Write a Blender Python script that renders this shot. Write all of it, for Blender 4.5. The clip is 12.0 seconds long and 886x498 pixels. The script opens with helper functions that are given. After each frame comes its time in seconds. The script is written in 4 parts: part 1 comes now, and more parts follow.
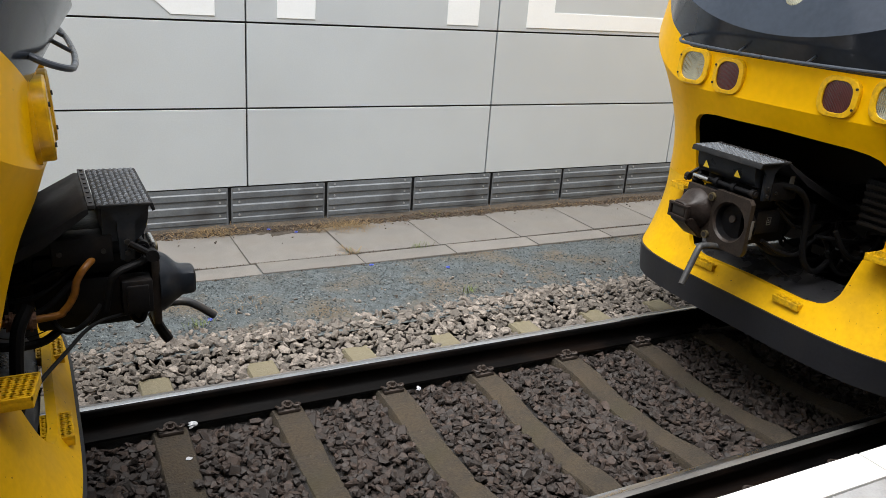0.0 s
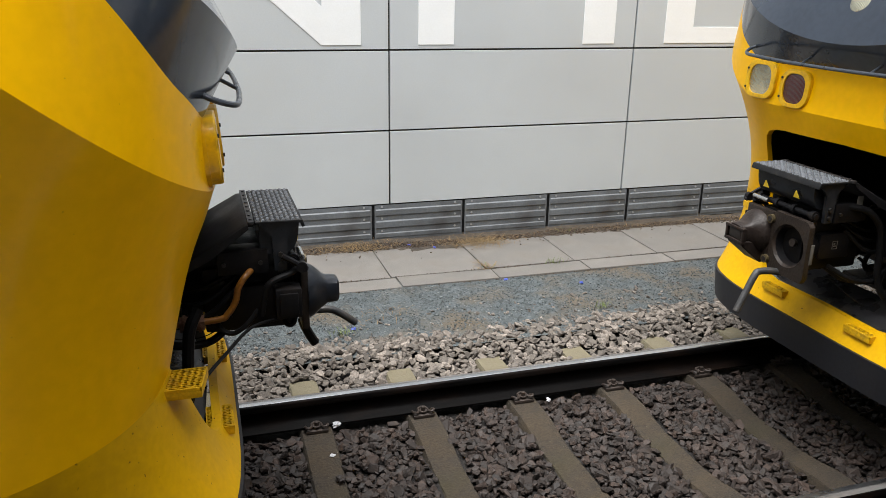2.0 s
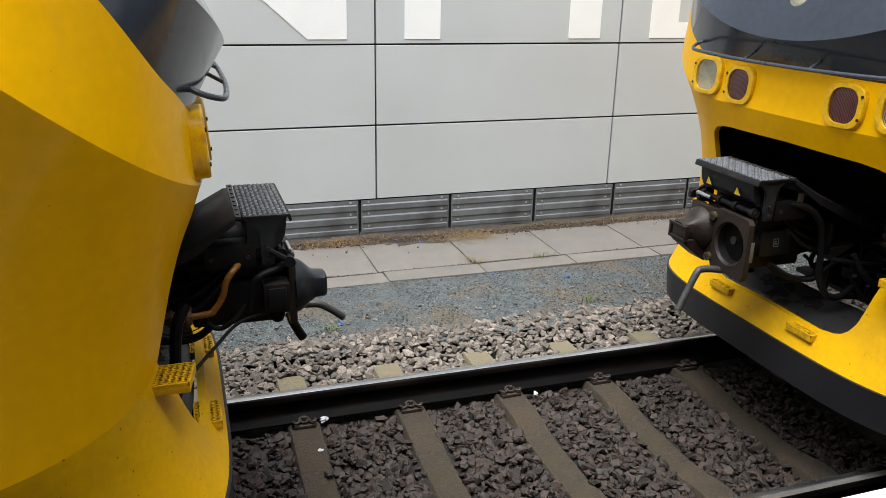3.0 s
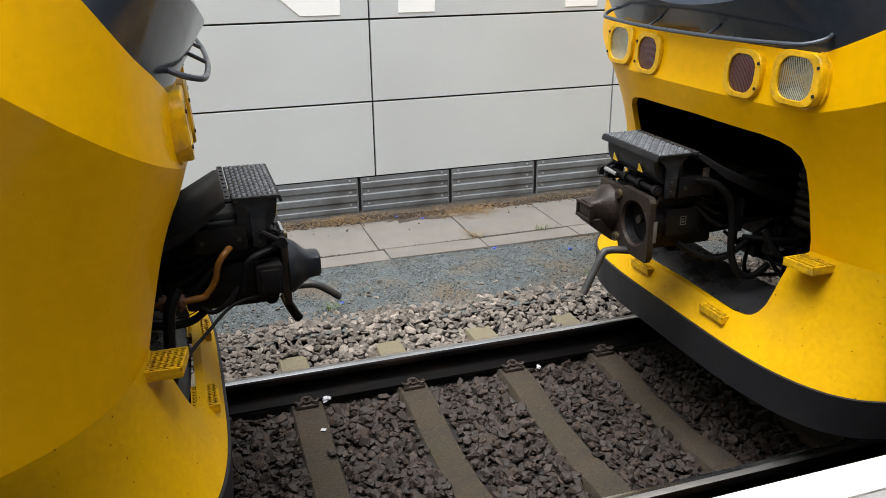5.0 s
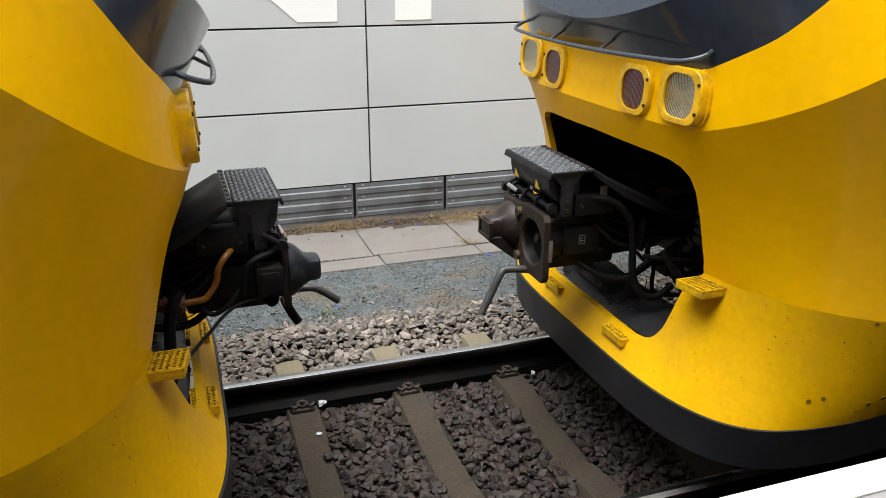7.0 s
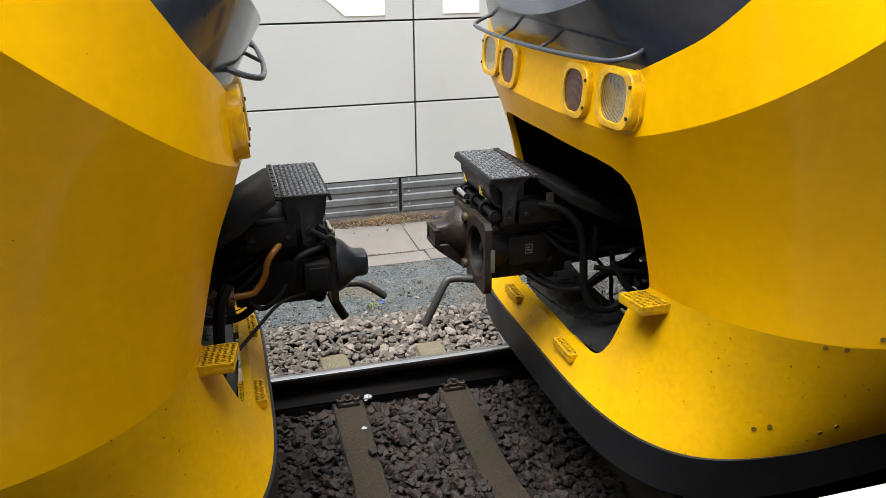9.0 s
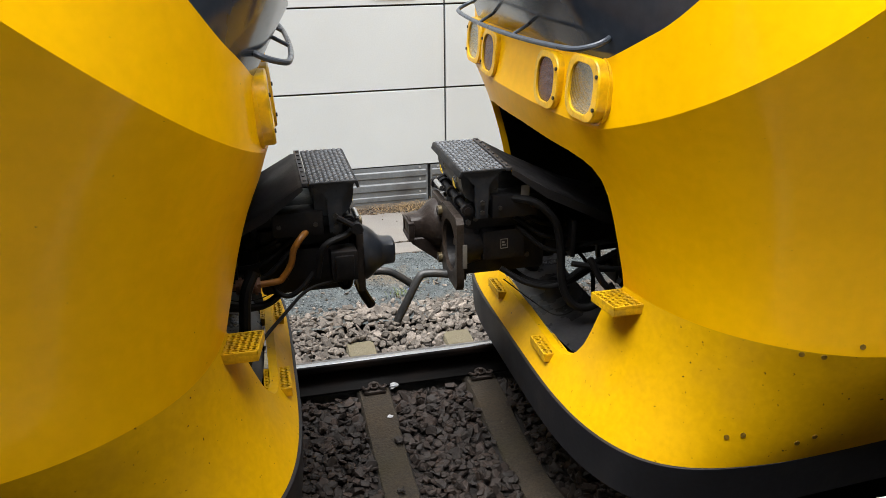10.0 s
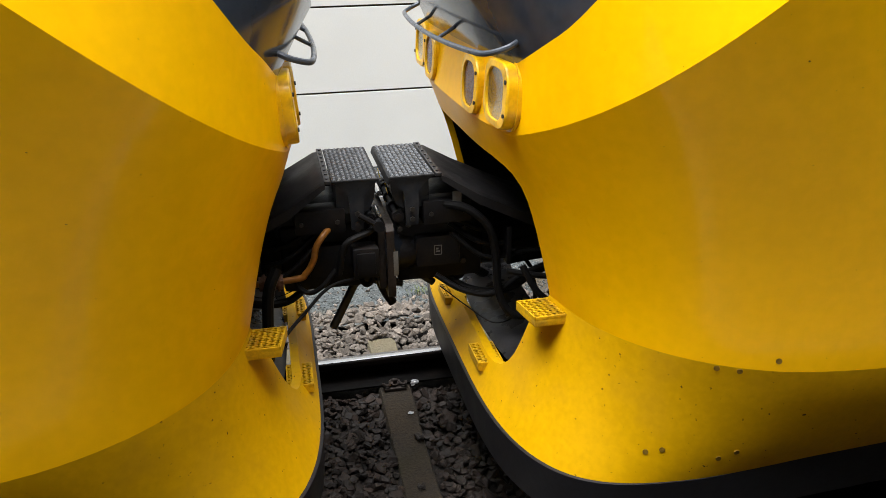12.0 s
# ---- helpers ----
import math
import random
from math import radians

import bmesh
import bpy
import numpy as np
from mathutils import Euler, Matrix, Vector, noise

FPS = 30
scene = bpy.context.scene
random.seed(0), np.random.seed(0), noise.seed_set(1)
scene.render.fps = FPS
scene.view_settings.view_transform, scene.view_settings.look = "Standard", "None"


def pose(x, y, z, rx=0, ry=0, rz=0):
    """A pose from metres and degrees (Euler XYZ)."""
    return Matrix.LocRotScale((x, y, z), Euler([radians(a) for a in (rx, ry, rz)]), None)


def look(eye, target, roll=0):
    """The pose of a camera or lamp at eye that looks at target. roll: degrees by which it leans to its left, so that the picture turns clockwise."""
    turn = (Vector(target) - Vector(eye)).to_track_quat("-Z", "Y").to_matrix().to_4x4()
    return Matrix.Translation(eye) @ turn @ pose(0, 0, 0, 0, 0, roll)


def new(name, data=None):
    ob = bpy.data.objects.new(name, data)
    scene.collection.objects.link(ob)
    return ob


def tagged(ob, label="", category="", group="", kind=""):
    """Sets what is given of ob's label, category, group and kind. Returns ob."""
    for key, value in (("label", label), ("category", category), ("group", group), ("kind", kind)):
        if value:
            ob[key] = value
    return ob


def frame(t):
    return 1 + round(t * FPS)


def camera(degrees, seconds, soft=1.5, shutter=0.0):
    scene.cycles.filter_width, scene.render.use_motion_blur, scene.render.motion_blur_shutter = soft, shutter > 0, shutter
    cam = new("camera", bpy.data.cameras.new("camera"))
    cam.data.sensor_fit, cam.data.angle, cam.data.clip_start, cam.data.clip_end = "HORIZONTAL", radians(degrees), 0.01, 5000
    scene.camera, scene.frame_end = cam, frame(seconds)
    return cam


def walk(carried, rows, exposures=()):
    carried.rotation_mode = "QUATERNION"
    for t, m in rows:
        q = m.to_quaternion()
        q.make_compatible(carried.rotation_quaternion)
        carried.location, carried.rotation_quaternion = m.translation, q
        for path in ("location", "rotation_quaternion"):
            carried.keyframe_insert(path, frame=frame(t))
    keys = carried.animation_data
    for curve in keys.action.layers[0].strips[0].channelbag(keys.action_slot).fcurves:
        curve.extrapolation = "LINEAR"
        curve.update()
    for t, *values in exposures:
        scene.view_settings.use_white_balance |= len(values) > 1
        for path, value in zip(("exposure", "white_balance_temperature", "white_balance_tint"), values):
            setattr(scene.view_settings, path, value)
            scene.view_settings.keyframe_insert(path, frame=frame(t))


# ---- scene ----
cam = camera(58.2, 12.0, soft=0.5)
PATH = [
    (0, (-0.411, -2.952, 2.102), (0.484, -1.29, 1.441), 4.2),
    (0.5, (-0.453, -3.047, 2.142), (0.317, -1.316, 1.501), 1.0),
    (1, (-0.492, -3.039, 2.112), (0.179, -1.321, 1.34), 1.8),
    (1.5, (-0.434, -3.125, 2.15), (0.17, -1.321, 1.532), 0.2),
    (2, (-0.425, -3.136, 2.155), (0.145, -1.328, 1.518), 1.0),
    (2.5, (-0.434, -3.129, 2.151), (0.151, -1.33, 1.502), 1.3),
    (3, (-0.434, -3.137, 2.152), (0.169, -1.343, 1.504), 1.2),
    (5, (-0.371, -3.118, 2.144), (0.207, -1.339, 1.437), -0.7),
    (5.5, (-0.386, -3.121, 2.151), (0.209, -1.337, 1.469), -0.4),
    (6, (-0.382, -3.136, 2.155), (0.236, -1.355, 1.487), -1.1),
    (6.5, (-0.387, -3.146, 2.155), (0.244, -1.371, 1.483), -1.0),
    (7, (-0.415, -3.136, 2.143), (0.189, -1.358, 1.454), 0.1),
    (9, (-0.422, -3.101, 2.145), (0.076, -1.297, 1.441), -0.5),
    (9.5, (-0.409, -3.081, 2.136), (0.096, -1.297, 1.388), 0.1),
    (10, (-0.407, -3.05, 2.137), (0.018, -1.24, 1.4), -0.7),
    (10.5, (-0.417, -3.054, 2.141), (-0.023, -1.243, 1.39), -1.1),
    (11, (-0.426, -3.05, 2.151), (-0.021, -1.234, 1.417), -0.8),
    (11.5, (-0.43, -3.052, 2.151), (-0.047, -1.234, 1.412), -0.9),
    (12, (-0.41, -3.068, 2.146), (-0.037, -1.249, 1.404), -1.1),
]
walk(cam, [(t, look(eye, target, roll)) for t, eye, target, roll in PATH], [(0, 1.30), (3, 1.36), (7, 1.50), (12, 1.88)])

# ---- world, sun, exposure ----
world = bpy.data.worlds.new("world")
scene.world = world
world.use_nodes = True
wn = world.node_tree.nodes
wl = world.node_tree.links
sky = wn.new("ShaderNodeTexSky")
sky.sky_type = "NISHITA"
sky.sun_disc = False
sky.sun_elevation, sky.sun_rotation = radians(78), radians(230)
sky.dust_density, sky.air_density = 3.0, 1.0
soften = wn.new("ShaderNodeHueSaturation")
soften.inputs["Saturation"].default_value = 0.22
wl.new(sky.outputs["Color"], soften.inputs["Color"])
wl.new(soften.outputs["Color"], wn["Background"].inputs["Color"])
wn["Background"].inputs["Strength"].default_value = 0.15
sun_data = bpy.data.lights.new("sun", "SUN")
sun_data.energy, sun_data.angle, sun_data.color = 2.5, radians(55), (1.0, 0.985, 0.965)
sun = new("sun", sun_data)
sun.matrix_world = look((-2.0, -1.7, 12), (0, 0, 0))


# ---- materials ----
def material(name, base, rough=0.6, metal=0.0, vary=0.12, scale=6.0, fine=60.0, bump=0.15, coat=0.0, stain=None, stain_amount=0.0,
             stain_scale=3.0, random_by=None, speck=None, speck_scale=120.0, speck_cut=0.32, depth=0.01, rough_vary=0.1, stretch=(1, 1, 1), spec=0.5):
    """A surface with a broad and a fine variation of its colour, optional stains and specks, and a fine relief."""
    m = bpy.data.materials.new(name)
    m.use_nodes = True
    n, l = m.node_tree.nodes, m.node_tree.links
    b = n["Principled BSDF"]
    b.inputs["Metallic"].default_value = metal
    b.inputs["Coat Weight"].default_value = coat
    b.inputs["Specular IOR Level"].default_value = spec
    b.inputs["Coat Roughness"].default_value = 0.06
    at = n.new("ShaderNodeTexCoord")
    mp = n.new("ShaderNodeMapping")
    mp.inputs["Scale"].default_value = stretch
    l.new(at.outputs["Object"], mp.inputs["Vector"])

    def tex(size, detail=6.0):
        t = n.new("ShaderNodeTexNoise")
        t.inputs["Scale"].default_value, t.inputs["Detail"].default_value = size, detail
        l.new(mp.outputs["Vector"], t.inputs["Vector"])
        return t

    broad, grain = tex(scale), tex(fine, 4.0)
    both = n.new("ShaderNodeMath")
    both.operation = "ADD"
    l.new(broad.outputs["Fac"], both.inputs[0])
    l.new(grain.outputs["Fac"], both.inputs[1])
    ramp = n.new("ShaderNodeMapRange")
    ramp.inputs["From Min"].default_value, ramp.inputs["From Max"].default_value = 0.78, 1.22
    ramp.inputs["To Min"].default_value, ramp.inputs["To Max"].default_value = 1 - vary, 1 + vary
    l.new(both.outputs[0], ramp.inputs["Value"])
    value = ramp.outputs["Result"]
    if random_by:
        src = n.new("ShaderNodeObjectInfo" if random_by[0] == "object" else "ShaderNodeNewGeometry")
        out = src.outputs["Random" if random_by[0] == "object" else "Random Per Island"]
        rr = n.new("ShaderNodeMapRange")
        rr.inputs["To Min"].default_value, rr.inputs["To Max"].default_value = 1 - random_by[1], 1 + random_by[1]
        l.new(out, rr.inputs["Value"])
        mul = n.new("ShaderNodeMath")
        mul.operation = "MULTIPLY"
        l.new(value, mul.inputs[0])
        l.new(rr.outputs["Result"], mul.inputs[1])
        value = mul.outputs[0]
    tint = n.new("ShaderNodeVectorMath")
    tint.operation = "SCALE"
    tint.inputs[0].default_value = base
    l.new(value, tint.inputs["Scale"])
    colour = tint.outputs["Vector"]

    def over(colour, mask, to):
        mix = n.new("ShaderNodeMix")
        mix.data_type = "RGBA"
        mix.inputs["B"].default_value = (*to, 1)
        l.new(mask, mix.inputs["Factor"])
        l.new(colour, mix.inputs["A"])
        return mix.outputs["Result"]

    if random_by and len(random_by) > 2:
        pick = n.new("ShaderNodeMapRange")
        pick.inputs["From Min"].default_value, pick.inputs["From Max"].default_value = 0.35, 1.0
        pick.inputs["To Max"].default_value = 0.85
        wrap = n.new("ShaderNodeMath")
        wrap.operation = "FRACT"
        big = n.new("ShaderNodeMath")
        big.operation = "MULTIPLY"
        big.inputs[1].default_value = 7.31
        l.new(out, big.inputs[0])
        l.new(big.outputs[0], wrap.inputs[0])
        l.new(wrap.outputs[0], pick.inputs["Value"])
        colour = over(colour, pick.outputs["Result"], random_by[2])
    if stain:
        s = tex(stain_scale, 8.0)
        r = n.new("ShaderNodeMapRange")
        r.inputs["From Min"].default_value, r.inputs["From Max"].default_value = 0.5, 0.72
        r.inputs["To Max"].default_value = stain_amount
        l.new(s.outputs["Fac"], r.inputs["Value"])
        colour = over(colour, r.outputs["Result"], stain)
    if speck:
        s = tex(speck_scale, 2.0)
        r = n.new("ShaderNodeMapRange")
        r.inputs["From Min"].default_value, r.inputs["From Max"].default_value = speck_cut, speck_cut - 0.05
        l.new(s.outputs["Fac"], r.inputs["Value"])
        colour = over(colour, r.outputs["Result"], speck)
    l.new(colour, b.inputs["Base Color"])
    rm = n.new("ShaderNodeMapRange")
    rm.inputs["From Min"].default_value, rm.inputs["From Max"].default_value = 0.3, 0.7
    rm.inputs["To Min"].default_value, rm.inputs["To Max"].default_value = max(0.02, rough - rough_vary), min(1, rough + rough_vary)
    l.new(broad.outputs["Fac"], rm.inputs["Value"])
    l.new(rm.outputs["Result"], b.inputs["Roughness"])
    if bump:
        bp = n.new("ShaderNodeBump")
        bp.inputs["Strength"].default_value, bp.inputs["Distance"].default_value = bump, depth
        l.new(grain.outputs["Fac"], bp.inputs["Height"])
        l.new(bp.outputs["Normal"], b.inputs["Normal"])
    return m


YELLOW = material("train yellow paint", (0.86, 0.460, 0.0003), 0.36, vary=0.04, scale=2.5, fine=25, bump=0.006, coat=0.05, spec=0.06,
                  stain=(0.62, 0.33, 0.001), stain_amount=0.3, stain_scale=1.6, speck=(0.10, 0.06, 0.01), speck_scale=70, speck_cut=0.235)
SKIRT = material("dirty yellow paint", (0.68, 0.382, 0.0006), 0.5, vary=0.06, scale=4, fine=40, bump=0.02, spec=0.15,
                 stain=(0.46, 0.26, 0.02), stain_amount=0.4, stain_scale=3.4, speck=(0.05, 0.03, 0.01), speck_scale=55, speck_cut=0.285)
LAMP_YELLOW = material("lamp frame yellow", (0.74, 0.42, 0.001), 0.42, spec=0.3, vary=0.08, scale=14, fine=80, bump=0.03, coat=0.2,
                       stain=(0.22, 0.12, 0.02), stain_amount=0.5, stain_scale=22)
STEP_YELLOW = material("worn step yellow", (0.68, 0.39, 0.003), 0.58, spec=0.3, vary=0.15, scale=18, fine=90, bump=0.08, stain=(0.16, 0.10, 0.03), stain_amount=0.6, stain_scale=20)
DARK_PAINT = material("anthracite gloss paint", (0.028, 0.036, 0.050), 0.16, vary=0.1, scale=3, fine=30, bump=0.004, coat=0.22, spec=0.3, rough_vary=0.05)
RUBBER = material("grey rubber bumper", (0.016, 0.017, 0.021), 0.5, vary=0.15, scale=4, fine=50, bump=0.05, spec=0.3, stain=(0.045, 0.040, 0.036), stain_amount=0.3)
LINER = material("black inner lining", (0.020, 0.0175, 0.016), 0.5, spec=0.22, vary=0.2, scale=8, fine=60, bump=0.05, stain=(0.035, 0.027, 0.022), stain_amount=0.5)
SHELF = material("dusty black shelf", (0.042, 0.042, 0.046), 0.30, spec=0.4, vary=0.2, scale=9, fine=70, bump=0.06, stain=(0.10, 0.085, 0.07), stain_amount=0.5, stain_scale=7)
BLACK = material("black painted steel", (0.006, 0.006, 0.007), 0.48, spec=0.16, vary=0.25, scale=14, fine=90, bump=0.12, stain=(0.022, 0.016, 0.012), stain_amount=0.45, stain_scale=11)
HOOD = material("black plastic hood", (0.025, 0.024, 0.025), 0.42, spec=0.22, vary=0.15, scale=10, fine=160, bump=0.08, stain=(0.045, 0.042, 0.04), stain_amount=0.3, stain_scale=8)
TREAD = material("grey chequer plate", (0.008, 0.0085, 0.0095), 0.6, spec=0.25, metal=0.0, vary=0.2, scale=20, fine=120, bump=0.1, stain=(0.05, 0.047, 0.044), stain_amount=0.4, stain_scale=16)
# The raised bars are many times paler than the plate between them.
TREAD_BAR = material("pale chequer bars", (0.135, 0.147, 0.162), 0.38, metal=0.2, vary=0.25, scale=20, fine=120, bump=0.05)
FACE = material("worn greasy steel", (0.022, 0.017, 0.014), 0.45, metal=0.0, spec=0.2, vary=0.3, scale=12, fine=90, bump=0.2, stain=(0.040, 0.027, 0.020), stain_amount=0.5, stain_scale=9)
CONE_STEEL = material("brown oiled cast steel", (0.018, 0.013, 0.011), 0.45, metal=0.0, spec=0.22, vary=0.3, scale=10, fine=70, bump=0.2, stain=(0.045, 0.030, 0.022), stain_amount=0.6, stain_scale=7)
BLUE_BLACK = material("blue-black cover paint", (0.010, 0.0125, 0.017), 0.35, spec=0.22, vary=0.15, scale=12, fine=90, bump=0.04, stain=(0.08, 0.075, 0.07), stain_amount=0.3, stain_scale=12)
HOSE = material("black rubber hose", (0.006, 0.006, 0.0065), 0.5, spec=0.14, vary=0.2, scale=20, fine=120, bump=0.06)
HANDLE_GREY = material("grey handle steel", (0.027, 0.028, 0.029), 0.5, metal=0.0, vary=0.25, scale=20, fine=120, bump=0.1, stain=(0.05, 0.04, 0.03), stain_amount=0.6, stain_scale=15)
RAIL_BAR = material("blue-grey bar paint", (0.050, 0.060, 0.076), 0.35, metal=0.2, vary=0.12, scale=20, fine=90, bump=0.03)
COPPER = material("orange brown pipe", (0.24, 0.092, 0.008), 0.45, vary=0.25, scale=16, fine=70, bump=0.08, stain=(0.12, 0.05, 0.02), stain_amount=0.7, stain_scale=9)
RUST = material("rusty fitting", (0.12, 0.055, 0.03), 0.75, vary=0.3, scale=25, fine=120, bump=0.3)
CLIP = material("oily brown clip steel", (0.026, 0.018, 0.014), 0.6, vary=0.4, scale=25, fine=120, bump=0.3)
BOLT = material("dull dark bolt", (0.028, 0.026, 0.024), 0.5, metal=0.5, vary=0.2, bump=0.0)
SKIRT_BOLT = material("painted dirty bolt", (0.20, 0.115, 0.012), 0.6, vary=0.3, scale=60, bump=0.0, spec=0.2)
SIGN_YELLOW = material("warning yellow", (0.75, 0.52, 0.03), 0.5, vary=0.05, bump=0.0)
PALE_PLATE = material("pale data plate", (0.11, 0.105, 0.095), 0.5, vary=0.2, scale=40, bump=0.02)
BRASS = material("tarnished brass", (0.10, 0.078, 0.040), 0.4, metal=0.4, vary=0.25, scale=40, bump=0.05)
SILVER = material("bright pin steel", (0.6, 0.6, 0.6), 0.25, metal=1.0, vary=0.1, bump=0.0)
# Rail steel below the head strips: near black with brown stains.
RAIL_SIDE = material("near-black rail steel", (0.003, 0.0027, 0.0027), 0.5, spec=0.05, metal=0.0, vary=0.3, scale=7, fine=80, bump=0.12, stain=(0.022, 0.013, 0.009), stain_amount=0.4, stain_scale=6, stretch=(0.4, 1, 1))
RAIL_TOP = material("polished rail head", (0.55, 0.56, 0.58), 0.24, metal=1.0, vary=0.1, scale=5, fine=80, bump=0.01, stretch=(0.15, 1, 1))
RAIL_DULL = material("dull rail head", (0.16, 0.155, 0.15), 0.4, metal=0.5, vary=0.2, scale=6, fine=80, bump=0.02, stretch=(0.2, 1, 1))
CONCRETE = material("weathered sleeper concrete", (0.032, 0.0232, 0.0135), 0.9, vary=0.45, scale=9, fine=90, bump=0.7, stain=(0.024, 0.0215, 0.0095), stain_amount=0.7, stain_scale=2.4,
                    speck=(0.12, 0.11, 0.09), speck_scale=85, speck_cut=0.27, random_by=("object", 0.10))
BALLAST = material("brown grey ballast stone", (0.0225, 0.0140, 0.0102), 0.72, vary=0.45, scale=30, fine=110, bump=0.5, random_by=("island", 0.55, (0.0125, 0.0090, 0.0074)), depth=0.004)
SHOULDER = material("pale dusty ballast stone", (0.140, 0.121, 0.104), 0.88, vary=0.4, scale=30, fine=110, bump=0.5, random_by=("island", 0.45, (0.075, 0.066, 0.056)), depth=0.004)
BED = material("dark ballast bed", (0.010, 0.008, 0.007), 0.95, vary=0.4, scale=40, fine=160, bump=0.6, depth=0.02)
GRAVEL = material("blue grey fine gravel", (0.050, 0.060, 0.063), 0.92, vary=0.5, scale=14, fine=75, bump=0.8, depth=0.012, stain=(0.080, 0.060, 0.036), stain_amount=0.9, stain_scale=2.6,
                  speck=(0.16, 0.17, 0.17), speck_scale=60, speck_cut=0.36)
SLAB = material("grey paving concrete", (0.122, 0.115, 0.106), 0.9, vary=0.18, scale=4, fine=110, bump=0.2, stain=(0.105, 0.092, 0.078), stain_amount=0.6, stain_scale=3.2, random_by=("object", 0.08), speck=(0.14, 0.11, 0.08), speck_scale=45, speck_cut=0.26)
DIRT = material("brown dirt", (0.044, 0.035, 0.026), 0.95, vary=0.5, scale=14, fine=120, bump=0.8, depth=0.015, stain=(0.062, 0.048, 0.032), stain_amount=0.6, stain_scale=9)
LITTER = material("dead leaf litter", (0.040, 0.026, 0.016), 0.9, vary=0.3, bump=0.0, random_by=("island", 0.7, (0.075, 0.052, 0.03)))
STRAW = material("dry straw grass", (0.150, 0.102, 0.048), 0.9, vary=0.2, bump=0.0, random_by=("island", 0.35))
WEED = material("green weed", (0.10, 0.13, 0.035), 0.8, vary=0.2, bump=0.0, random_by=("island", 0.35))
PANEL = material("pale grey facade concrete", (0.480, 0.522, 0.547), 0.8, vary=0.035, scale=2.2, fine=90, bump=0.05, stain=(0.415, 0.443, 0.457), stain_amount=0.5, stain_scale=1.1, random_by=("object", 0.02))
WHITE = material("white relief plaster", (0.82, 0.86, 0.88), 0.75, vary=0.02, scale=4, fine=90, bump=0.03)
JOINT = material("black joint rubber", (0.014, 0.014, 0.014), 0.8, vary=0.2, bump=0.0)
ZINC = material("galvanised profiled sheet", (0.132, 0.148, 0.163), 0.55, metal=0.0, vary=0.14, scale=6, fine=60, bump=0.06, stain=(0.04, 0.037, 0.035), stain_amount=0.6, stain_scale=2.6, random_by=("object", 0.10))
ZINC_BOLT = material("bright sheet bolt", (0.30, 0.31, 0.32), 0.4, metal=0.3, vary=0.2, bump=0.0)
EDGE_WHITE = material("white platform edge", (0.78, 0.77, 0.74), 0.8, vary=0.05, scale=7, fine=110, bump=0.12, stain=(0.52, 0.50, 0.46), stain_amount=0.5, stain_scale=6)
TILE = material("grey platform tile", (0.30, 0.30, 0.30), 0.85, vary=0.1, scale=8, fine=120, bump=0.15, stain=(0.22, 0.21, 0.20), stain_amount=0.5, stain_scale=5, random_by=("object", 0.10))
SIDE = material("dark platform side concrete", (0.11, 0.10, 0.094), 0.9, vary=0.25, scale=3, fine=80, bump=0.3)
# Grey of the unseen canopy and closing wall, set to bounce fill light.
FILL_GREY = material("grey of unseen canopy and wall", (0.30, 0.30, 0.29), 0.8, vary=0.1, scale=2, fine=40, bump=0.05)
PAPER = material("white litter", (0.42, 0.43, 0.46), 0.7, vary=0.1, bump=0.1)
BLUE_BIT = material("blue plastic scrap", (0.03, 0.06, 0.35), 0.5, vary=0.2, bump=0.0)


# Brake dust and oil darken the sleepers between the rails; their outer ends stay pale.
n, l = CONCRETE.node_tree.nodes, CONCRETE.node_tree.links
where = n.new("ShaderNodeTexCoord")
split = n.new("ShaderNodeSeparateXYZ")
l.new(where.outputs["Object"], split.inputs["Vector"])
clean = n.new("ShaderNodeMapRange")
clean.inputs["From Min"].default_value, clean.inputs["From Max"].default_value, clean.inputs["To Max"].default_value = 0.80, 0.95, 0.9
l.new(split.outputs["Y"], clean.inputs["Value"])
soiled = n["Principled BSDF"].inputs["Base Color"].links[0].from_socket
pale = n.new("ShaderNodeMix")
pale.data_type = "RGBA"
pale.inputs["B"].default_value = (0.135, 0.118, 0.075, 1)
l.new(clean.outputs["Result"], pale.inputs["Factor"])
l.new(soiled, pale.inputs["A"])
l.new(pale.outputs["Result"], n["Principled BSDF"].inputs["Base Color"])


def glass(name, tint, rough, ribs):
    m = material(name, tint, rough, vary=0.08, scale=20, fine=40, bump=0.0, coat=0.8, rough_vary=0.03)
    n, l = m.node_tree.nodes, m.node_tree.links
    at = n.new("ShaderNodeTexCoord")
    wave = n.new("ShaderNodeTexWave")
    wave.bands_direction = "Y"
    wave.inputs["Scale"].default_value = ribs
    l.new(at.outputs["Object"], wave.inputs["Vector"])
    bp = n.new("ShaderNodeBump")
    bp.inputs["Strength"].default_value, bp.inputs["Distance"].default_value = 0.35, 0.003
    l.new(wave.outputs["Fac"], bp.inputs["Height"])
    l.new(bp.outputs["Normal"], n["Principled BSDF"].inputs["Normal"])
    return m


CLEAR_LENS = glass("ribbed headlight glass", (0.46, 0.44, 0.32), 0.12, 34.0)
CLEAR_LENS.node_tree.nodes["Principled BSDF"].inputs["Metallic"].default_value = 0.9
RED_LENS = glass("dull red tail glass", (0.060, 0.009, 0.009), 0.2, 36.0)
RED_LENS.node_tree.nodes["Principled BSDF"].inputs["Coat Weight"].default_value = 0.3


# ---- mesh helpers ----
def finish(bm, smooth=35):
    bmesh.ops.recalc_face_normals(bm, faces=bm.faces)
    for f in bm.faces:
        f.smooth = smooth > 0
    for e in bm.edges:
        if len(e.link_faces) == 2 and e.calc_face_angle(0) > radians(smooth):
            e.smooth = False


